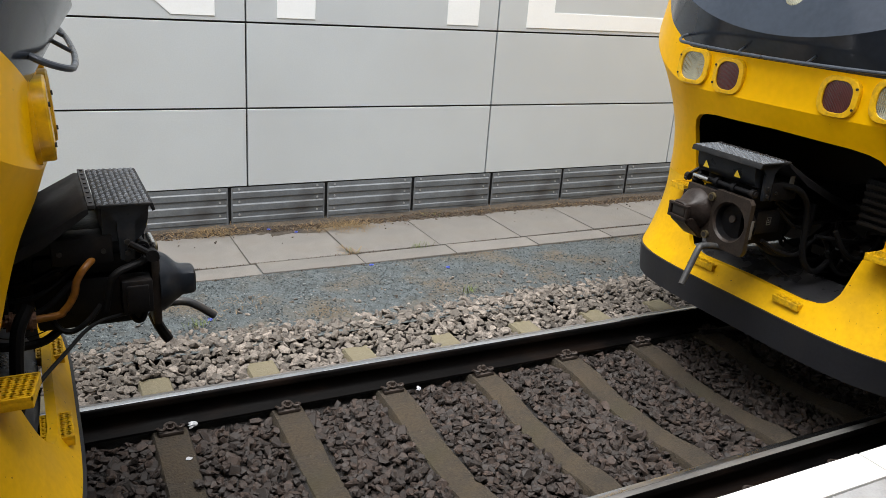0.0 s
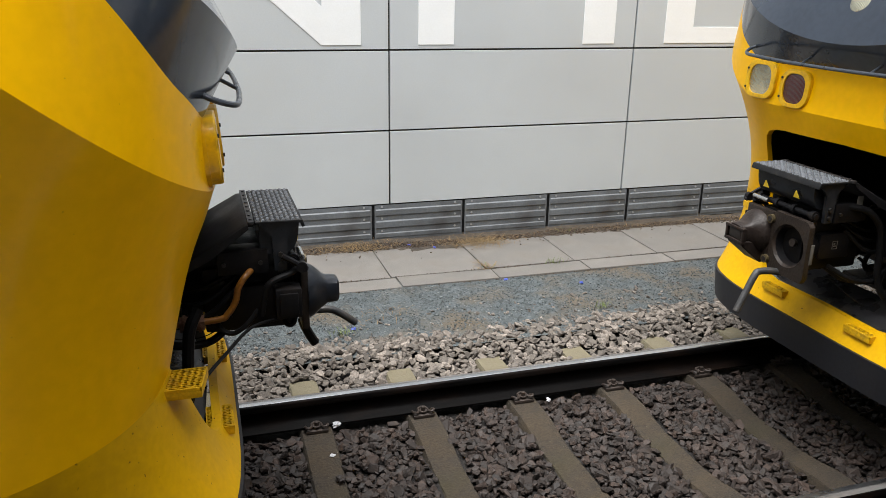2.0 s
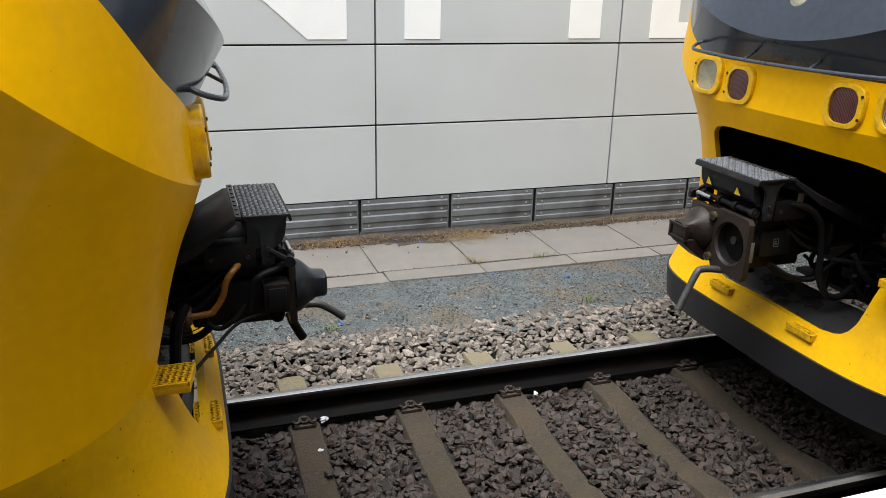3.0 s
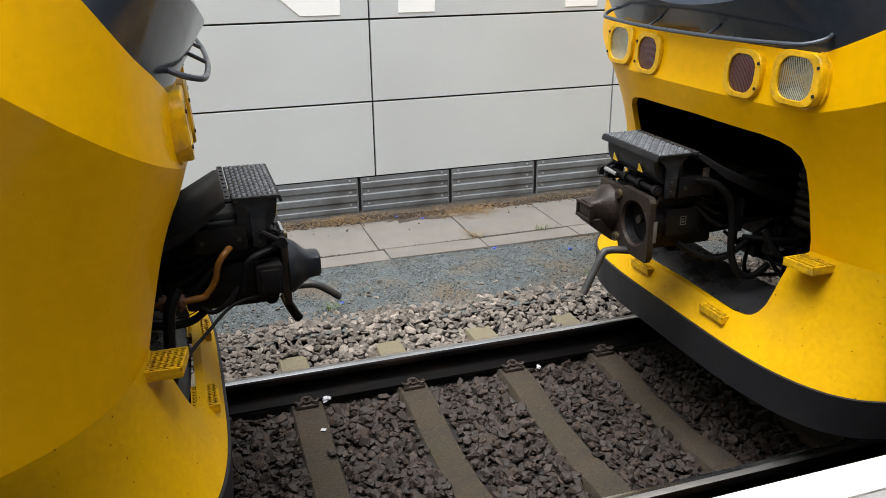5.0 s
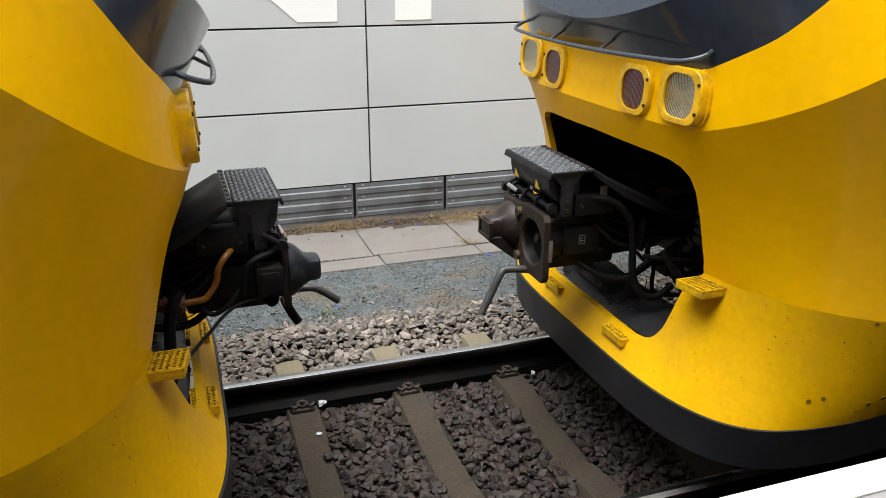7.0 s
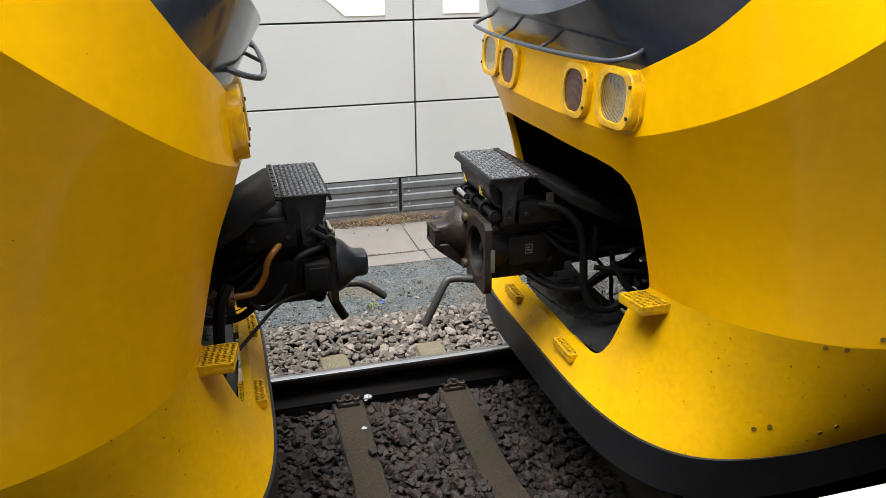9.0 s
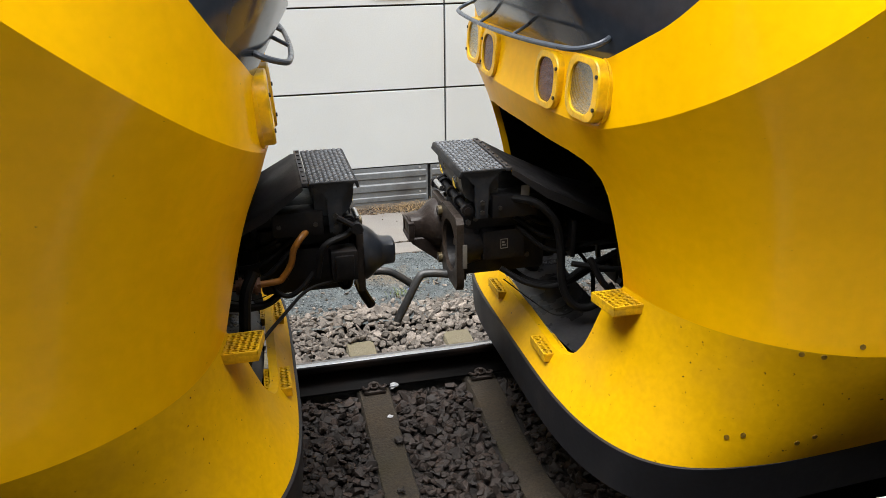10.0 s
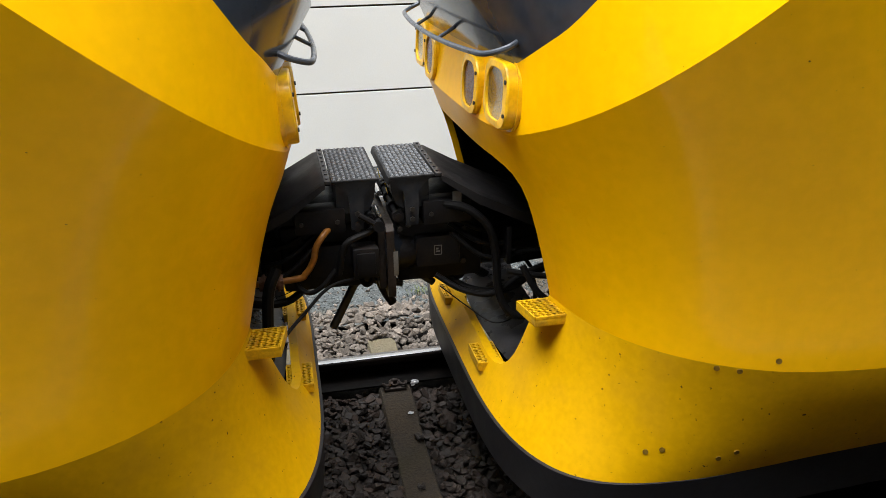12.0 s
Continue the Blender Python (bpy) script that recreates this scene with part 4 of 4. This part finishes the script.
    # Chequer plate top.
    bm = bmesh.new()
    box(bm, (-0.193, -0.242, 1.290), (-0.020, 0.242, 1.299), 0.002)
    box(bm, (-0.025, -0.242, 1.270), (-0.013, 0.242, 1.297), 0.003, Matrix.Rotation(radians(-18), 4, "Y"))
    top = part("tread_plate", bm, TREAD, head, "dark grey chequer plate on top of the coupler")
    bm = bmesh.new()
    i = 0
    for a in range(9):
        for b in range(20):
            x, y = -0.182 + 0.0185 * a, -0.226 + 0.0238 * b
            s = 1 if (a + b) % 2 else -1
            u, v = Vector((0.0082, s * 0.0096, 0)), Vector((-s * 0.0046, 0.0040, 0))
            c = Vector((x, y, 1.299))
            low = [bm.verts.new(c + q) for q in (-u, v, u, -v)]
            hi = [bm.verts.new(c + q * 0.55 + Vector((0, 0, 0.0055))) for q in (-u, v, u, -v)]
            bm.faces.new(hi)
            for k in range(4):
                bm.faces.new((low[k], low[(k + 1) % 4], hi[(k + 1) % 4], hi[k]))
    part("tread_pattern", bm, TREAD_BAR, top, "raised chequer bars", 0)
    bm = bmesh.new()
    box(bm, (-0.220, -0.246, 1.290), (-0.197, 0.246, 1.303), 0.002)
    for k in range(8):
        rod(bm, (-0.208, -0.215 + 0.0614 * k, 1.300), (-0.208, -0.215 + 0.0614 * k, 1.307), 0.006, 8)
    part("rivet_strip", bm, HOOD, head, "riveted black strip behind the plate")
    # Sloping hood behind the plate, folded down at its sides.
    bm = bmesh.new()
    cross = [(-0.262, -0.05), (-0.258, -0.012), (-0.238, 0.0), (0.238, 0.0), (0.258, -0.012), (0.262, -0.05)]
    rings = [[bm.verts.new((-d, y * k, z + dz * e)) for y, dz in cross] for d, z, k, e in ((0.218, 1.295, 0.94, 0.4), (0.235, 1.293, 0.95, 0.6), (0.36, 1.222, 1.0, 1.0), (0.60, 1.105, 1.04, 1.0), (0.85, 1.02, 1.04, 1.0))]
    for a, b in zip(rings, rings[1:]):
        for k in range(5):
            bm.faces.new((a[k], a[k + 1], b[k + 1], b[k]))
    bmesh.ops.solidify(bm, geom=bm.faces[:], thickness=0.006)
    part("hood", bm, HOOD, head, "black sloping plastic hood", 50)
    # Right flank: orange pipe, valve box, cable.
    bm = bmesh.new()
    tube(bm, [(-0.18, -0.16, 1.112), (-0.215, -0.21, 1.104), (-0.245, -0.25, 1.088), (-0.270, -0.255, 1.05), (-0.283, -0.255, 0.998), (-0.314, -0.255, 0.952), (-0.357, -0.255, 0.932), (-0.60, -0.255, 0.925)], 0.0125, 12)
    pipe = part("air_pipe", bm, COPPER, head, "orange-brown bent air pipe")
    for x in (-0.40, -0.455):
        bm = bmesh.new()
        rod(bm, (x, -0.255, 0.926), (x - 0.035, -0.255, 0.926), 0.031, 6)
        rod(bm, (x - 0.012, -0.255, 0.926), (x - 0.022, -0.255, 0.926), 0.036, 16)
        part("pipe_nut", bm, RUST, pipe, "rusty pipe nut")
    bm = bmesh.new()
    box(bm, (-0.135, -0.275, 0.915), (-0.035, -0.185, 1.035), 0.008)
    box(bm, (-0.12, -0.285, 0.93), (-0.05, -0.272, 1.02), 0.004)
    part("valve_box", bm, BLACK, head, "small black valve box")
    for line, r, label in (
        ([(-0.10, -0.22, 0.90), (-0.20, -0.27, 0.905), (-0.26, -0.33, 0.90), (-0.33, -0.45, 0.885), (-0.39, -0.58, 0.885), (-0.43, -0.63, 0.86)], 0.0065, "thin black cable hanging to the step"),
        ([(-0.20, -0.24, 0.95), (-0.25, -0.26, 0.90), (-0.30, -0.26, 0.872), (-0.34, -0.25, 0.89), (-0.36, -0.24, 0.94)], 0.010, ""),
        ([(-0.05, -0.20, 0.93), (-0.065, -0.22, 0.875), (-0.09, -0.22, 0.868), (-0.11, -0.20, 0.90)], 0.010, ""),
        ([(-0.02, -0.19, 1.12), (-0.06, -0.23, 1.09), (-0.14, -0.26, 1.07), (-0.17, -0.26, 1.03), (-0.19, -0.25, 0.93)], 0.013, ""),
        ([(-0.42, -0.30, 1.0), (-0.455, -0.34, 0.93), (-0.47, -0.36, 0.80), (-0.48, -0.36, 0.66), (-0.55, -0.34, 0.60)], 0.022, ""),
        ([(-0.22, 0.20, 1.17), (-0.32, 0.24, 1.15), (-0.40, 0.25, 1.07), (-0.43, 0.25, 0.96), (-0.44, 0.26, 0.80), (-0.48, 0.28, 0.71), (-0.55, 0.29, 0.69), (-0.64, 0.28, 0.73)], 0.017, "thick black air hose"),
        ([(-0.20, 0.18, 0.86), (-0.30, 0.22, 0.80), (-0.42, 0.24, 0.78), (-0.55, 0.22, 0.84), (-0.75, 0.2, 0.90)], 0.012, ""),
        ([(-0.24, 0.10, 0.84), (-0.34, 0.14, 0.77), (-0.48, 0.16, 0.75), (-0.62, 0.14, 0.80), (-0.80, 0.12, 0.88)], 0.016, ""),
        ([(-0.50, 0.38, 0.95), (-0.56, 0.42, 0.84), (-0.66, 0.44, 0.80), (-0.78, 0.44, 0.86), (-0.85, 0.42, 0.98)], 0.014, ""),
        ([(-0.46, 0.30, 0.90), (-0.60, 0.34, 0.88), (-0.80, 0.36, 0.86), (-1.0, 0.36, 0.90)], 0.012, ""),
        ([(-0.30, -0.10, 0.84), (-0.40, -0.12, 0.78), (-0.55, -0.14, 0.80), (-0.75, -0.12, 0.88)], 0.016, ""),
        ([(-0.22, 0.16, 0.80), (-0.34, 0.20, 0.70), (-0.43, 0.24, 0.645), (-0.53, 0.22, 0.66), (-0.57, 0.18, 0.73)], 0.0026, "thin black wire"),
    ):
        bm = bmesh.new()
        tube(bm, line, r, 10 if r > 0.005 else 6)
        part("hose", bm, HOSE, head, label)
    bm = bmesh.new()
    rod(bm, (-0.02, -0.20, 1.135), (-0.02, -0.09, 1.135), 0.011, 14)
    part("guide_pin", bm, SILVER, head, "bright steel pin under the electric box")
    bm = bmesh.new()
    tube(bm, [(-0.10, -0.24, 1.16), (-0.05, -0.25, 1.13), (-0.01, -0.25, 1.10)], 0.012, 8)
    rod(bm, (-0.03, -0.262, 1.115), (-0.03, -0.238, 1.115), 0.022, 12)
    part("link", bm, BLACK, head)
    # Levers.
    bm = bmesh.new()
    if ahead:
        tube(bm, [(-0.05, 0.03, 0.812), (0.05, 0.03, 0.812), (0.117, 0.03, 0.808), (0.164, 0.03, 0.784), (0.229, 0.03, 0.733)], 0.0165, 12)
    else:
        tube(bm, [(-0.08, 0.08, 0.796), (0.03, 0.06, 0.812), (0.090, 0.05, 0.812), (0.118, 0.055, 0.797), (0.165, 0.065, 0.715), (0.220, 0.08, 0.622)], 0.0175, 12, 8)
    part("crank_handle", bm, HANDLE_GREY, head, "grey bent steel uncoupling handle")
    if ahead:
        bm = bmesh.new()
        tube(bm, [(-0.02, -0.10, 0.835), (-0.005, -0.10, 0.79), (0.013, -0.10, 0.752), (0.032, -0.10, 0.718)], 0.019, 8)
        part("release_lever", bm, BLACK, head, "short black release lever")
    bm = bmesh.new()
    box(bm, (-0.042, 0.2385, 0.90), (-0.024, 0.2425, 1.0), 0.0005)
    part("data_plate", bm, PALE_PLATE, head, "pale worn data plate")
    bm = bmesh.new()
    box(bm, (-0.30, 0.222, 1.155), (-0.265, 0.2235, 1.22), 0)
    part("mark", bm, PALE_PLATE, head, "pale illegible marking")
    bm = bmesh.new()
    for a, b in (((-0.225, 0.950), (-0.195, 0.9525)), ((-0.225, 0.9885), (-0.195, 0.991)), ((-0.225, 0.9525), (-0.2225, 0.9885)), ((-0.1975, 0.9525), (-0.195, 0.9885)), ((-0.218, 0.962), (-0.202, 0.968)), ((-0.212, 0.973), (-0.202, 0.980))):
        box(bm, (a[0], 0.1895, a[1]), (b[0], 0.1915, b[1]), 0)
    part("type_label", bm, PALE_PLATE, head, "small pale framed label with illegible bars")
    for s in (-1, 1):
        for x, y, z, r in ((-0.105, 0.232, 1.125, 0.010), (-0.105, 0.232, 1.165, 0.010), (-0.180, 0.222, 1.135, 0.009), (-0.315, 0.222, 1.135, 0.009), (-0.06, 0.19, 1.075, 0.011), (-0.32, 0.152, 0.90, 0.012), (-0.32, 0.152, 1.04, 0.012), (-0.10, 0.152, 1.075, 0.012)):
            bm = bmesh.new()
            rod(bm, (x, s * (y - 0.008), z), (x, s * (y + 0.008), z), r, 6)
            part("bolt", bm, BOLT, head)
    # Cross shaft with its bearings under the electric box, and clamped cables along the draw bar.
    bm = bmesh.new()
    rod(bm, (-0.055, -0.21, 1.128), (-0.055, 0.21, 1.128), 0.014, 14)
    for y in (-0.19, -0.06, 0.06, 0.19):
        rod(bm, (-0.055, y - 0.012, 1.128), (-0.055, y + 0.012, 1.128), 0.024, 14)
    part("cross_shaft", bm, BLACK, head)
    for s in (-1, 1):
        for k in range(3):
            bm = bmesh.new()
            tube(bm, [(-0.26, s * (0.14 + 0.02 * k), 1.10 - 0.03 * k), (-0.40, s * (0.17 + 0.02 * k), 1.03 - 0.05 * k), (-0.58, s * (0.15 + 0.03 * k), 1.02 - 0.04 * k), (-0.85, s * (0.18 + 0.04 * k), 1.06 - 0.05 * k)], 0.010, 8)
            part("cable", bm, HOSE, head)
        bm = bmesh.new()
        box(bm, (-0.50, s * 0.19 - 0.05, 0.90), (-0.48, s * 0.19 + 0.05, 1.06), 0.004)
        part("cable_clamp", bm, BLACK, head)
    return head


def build_train(m, label, ahead):
    train = empty("train", m, label, "train", "trains being coupled")
    skin("body", [(skirt_top, flank_mid, crease)], 8, ALL, YELLOW, -0.03, train, "glossy yellow painted lower nose and flank", [opening_tool()])
    skin("nose", [crease, mask_low], 1, ALL, YELLOW, -0.03, train, "glossy yellow painted upper nose above the crease")
    skin("skirt", [(paint_low, skirt_mid, skirt_top)], 10, ALL, SKIRT, -0.03, train, "dirty yellow painted front skirt with a notch", [opening_tool()])
    skin("bumper_band", [band_low, band_top], 1, ALL, RUBBER, -0.05, train, "dark grey rubber bumper band")
    skin("window_mask", [mask_low, mask_lip, (mask_lip, mask_mid, mask_top)], 8, NOSE, DARK_PAINT, -0.03, train, "anthracite glossy windscreen surround")
    flank_cols = [[(s, radians(90), b) for b in (0, 0.2, 0.5, 1, 2, 4, 7.5)] for s in (-1, 1)]
    for cols in flank_cols:
        skin("upper_flank", [mask_low, mask_mid, mask_top, roof_edge], 1, cols, YELLOW, -0.03, train, "yellow upper flank")
    bm = bmesh.new()
    box(bm, (-9.2, -0.95, 3.70), (-1.8, 0.95, 3.78), 0.02)
    part("roof", bm, DARK_PAINT, train, "dark roof")
    bm = bmesh.new()
    box(bm, (-9.0, -1.40, 0.95), (-8.9, 1.40, 3.70), 0)
    part("end_wall", bm, LINER, train)
    bm = bmesh.new()
    loft(bm, [mask_top, roof_edge], 1, NOSE)
    part("brow", bm, DARK_PAINT, train, "dark brow above the windscreen", 60)
    # Dark room behind the opening: floor of the cab, buffer beam, shelf behind the notch, ribbed box.
    bm = bmesh.new()
    box(bm, (-8.8, -0.78, 1.46), (-0.50, 0.78, 1.50), 0)
    part("cab_floor", bm, LINER, train, "dark underside of the cab floor")
    bm = bmesh.new()
    box(bm, (-1.55, -1.30, 0.98), (-1.40, 1.30, 1.46), 0.01)
    part("buffer_beam", bm, LINER, train, "dark buffer beam")
    bm = bmesh.new()
    rows = []
    for d, z in ((0.415, 0.555), (0.44, 0.575), (0.52, 0.600), (0.60, 0.618), (0.66, 0.622)):
        rows.append([bm.verts.new((-d - 0.16 * abs(w) ** 2 - 0.55 * max(0, abs(w) - 0.42), w, z + 1.7 * max(0, abs(w) - 0.46) ** 1.25)) for w in spread(-0.66, 0.66, 24)])
    for a, b in zip(rows, rows[1:]):
        for k in range(24):
            bm.faces.new((a[k], a[k + 1], b[k + 1], b[k]))
    bmesh.ops.solidify(bm, geom=bm.faces[:], thickness=0.012)
    part("inner_shelf", bm, SHELF, train, "dusty black shelf behind the notch of the skirt", 50)
    bm = bmesh.new()
    box(bm, (-0.86, 0.38, 0.96), (-0.66, 0.60, 1.23), 0.01)
    ribbed = part("ribbed_box", bm, BLACK, train, "black ribbed box inside the opening")
    for k in range(6):
        bm = bmesh.new()
        box(bm, (-0.665, 0.39, 0.985 + 0.040 * k), (-0.640, 0.59, 1.006 + 0.040 * k), 0.003)
        part("rib", bm, LINER, ribbed)
    for s in (-1, 1):
        for y, z, d, yaw, lens, w, h, lab in ((0.648, 1.668, 0.330, 1, CLEAR_LENS, 0.252, 0.205, "yellow framed oval headlight with clear ribbed glass"),
                                              (0.357, 1.650, 0.316, 0.5, RED_LENS, 0.224, 0.198, "yellow framed oval tail light with dark red glass")):
            headlight(train, s * y, z, d, s * yaw, w, h, lens, lab)
        step_plate(train, "step", -0.68, -0.398, min(s * 0.634, s * 0.778), max(s * 0.634, s * 0.778), 0.928, "yellow expanded-metal foot step on the skirt", 0.16)
        step_plate(train, "small_step", -0.425, -0.322, min(s * 0.225, s * 0.395), max(s * 0.225, s * 0.395), 0.552, "small yellow foot step low on the skirt")
    # Grab rail under the windscreen with two stays.
    half = [(-0.372, 0.752, 1.850), (-0.318, 0.772, 1.825), (-0.268, 0.735, 1.806), (-0.245, 0.65, 1.799), (-0.226, 0.35, 1.791)]
    bm = bmesh.new()
    tube(bm, half + [(-0.220, 0, 1.788)] + [(x, -y, z) for x, y, z in half[::-1]], 0.0092, 10)
    bar = part("grab_rail", bm, RAIL_BAR, train, "blue-grey bent grab rail below the windscreen")
    for y in (-0.25, 0.20):
        bm = bmesh.new()
        rod(bm, (-0.222 - 0.02 * abs(y), y, 1.791), (-0.30 - 0.04 * abs(y), y, 1.838), 0.007, 8)
        part("stay", bm, RAIL_BAR, bar)
    # Round lamp low on the windscreen surround.
    m = pose(-0.315, 0.0, 2.108, 0, -27, 0)
    bm = bmesh.new()
    rod(bm, (-0.06, 0, 0), (0.012, 0, 0), 0.095, 36, 0.088)
    lamp = part("centre_headlight", bm, DARK_PAINT, train, "round dark-rimmed centre headlight", 40)
    lamp.matrix_local = m
    bm = bmesh.new()
    bmesh.ops.create_uvsphere(bm, u_segments=32, v_segments=12, radius=1, matrix=Matrix.Translation((0.010, 0, 0)) @ Matrix.Diagonal((0.012, 0.072, 0.072, 1)))
    part("lens", bm, CLEAR_LENS, lamp, "ribbed clear glass", 60)
    # Bolt heads on the skirt.
    for d, w, z in ((0.849, 1.205, 0.918), (0.910, 1.231, 0.914), (1.011, 1.263, 0.955), (0.909, 1.177, 0.571), (0.963, 1.192, 0.593), (0.692, 1.110, 0.587), (0.737, 1.132, 0.601)):
        spot = nearest_on(train, Vector((-d, w, z)))
        if spot:
            p, nrm = spot
            bm = bmesh.new()
            rod(bm, p - nrm * 0.004, p + nrm * 0.003, 0.009, 12)
            part("skirt_bolt", bm, SKIRT_BOLT, train)
    # Running gear far inside, and an unseen plate added to shade the ballast.
    bm = bmesh.new()
    box(bm, (-8.8, -1.0, 0.27), (-1.5, 1.0, 0.30), 0.005)
    part("under_tray", bm, LINER, train, "unseen dark plate added to shade the ballast below")
    bm = bmesh.new()
    box(bm, (-3.2, -1.05, 0.64), (-1.02, 1.05, 0.99), 0.02)
    part("bogie_frame", bm, LINER, train, "dark bogie frame")
    for k, (d, w, z, lx, lz) in enumerate(((0.86, 0.42, 0.80, 0.16, 0.10), (0.92, -0.10, 0.66, 0.20, 0.07), (0.90, -0.45, 0.78, 0.18, 0.12), (0.84, 0.12, 0.72, 0.10, 0.06), (0.95, 0.62, 0.66, 0.14, 0.08))):
        bm = bmesh.new()
        box(bm, (-d - lx / 2, w - 0.07, z - lz / 2), (-d + lx / 2, w + 0.07, z + lz / 2), 0.012)
        part("valve_block", bm, BLACK, train)
    rnd = random.Random(3)
    for k in range(20):
        bm = bmesh.new()
        w, z = rnd.uniform(-0.55, 0.58), rnd.uniform(0.74, 0.98)
        a, b = rnd.uniform(0.62, 0.75), rnd.uniform(0.98, 1.2)
        tube(bm, [(-a, w, z), (-a - 0.08, w + rnd.uniform(-0.1, 0.1), z - rnd.uniform(0.06, 0.18)), (-b + 0.1, w + rnd.uniform(-0.15, 0.15), z - rnd.uniform(0.04, 0.2)), (-b, w + rnd.uniform(-0.1, 0.1), z + 0.05)], rnd.uniform(0.006, 0.014), 8)
        part("brake_hose", bm, HOSE, train)
    bm = bmesh.new()
    for s in (-1, 1):
        rod(bm, (-2.3, s * 0.69, 0.43), (-2.3, s * 0.82, 0.43), 0.43, 40)
    rod(bm, (-2.3, -0.7, 0.43), (-2.3, 0.7, 0.43), 0.09, 20)
    part("wheelset", bm, RAIL_SIDE, train, "dark steel wheelset")
    coupler(train, ahead)
    return train


def nearest_on(train, p):
    best = None
    for ob in train.children:
        if ob.name.split(".")[0] in ("skirt", "body", "nose"):
            hit, q, nrm, _ = ob.closest_point_on_mesh(p)
            if hit and (best is None or (q - p).length < best[2]):
                best = (q, nrm if nrm.dot(Vector((0.3, 1 if p.y > 0 else -1, 0))) > 0 else -nrm, (q - p).length)
    return best and best[:2]


COUPLED = -0.05
standing = build_train(pose(COUPLED, 0, 0), "standing yellow train nose with a dark windscreen on the track", True)
moving = build_train(pose(COUPLED + 2.85, 0, 0, 0, 0, 180), "moving yellow train nose that rolls up to couple", False)


def motions():
    """The moving train rolls slowly up to the standing one and stops when the couplers close."""
    way = [(0, 2.85), (1, 2.596), (2, 2.342), (3, 2.087), (4, 1.830), (5, 1.572), (6, 1.323), (7, 1.075), (8, 0.834), (9, 0.595), (9.5, 0.479), (10, 0.358), (10.5, 0.238), (11, 0.112), (11.25, 0.052), (11.5, 0.010), (11.75, 0.0), (12, 0.0)]
    walk(moving, [(t, pose(COUPLED + s, 0, 0, 0, 0, 180)) for t, s in way])


motions()
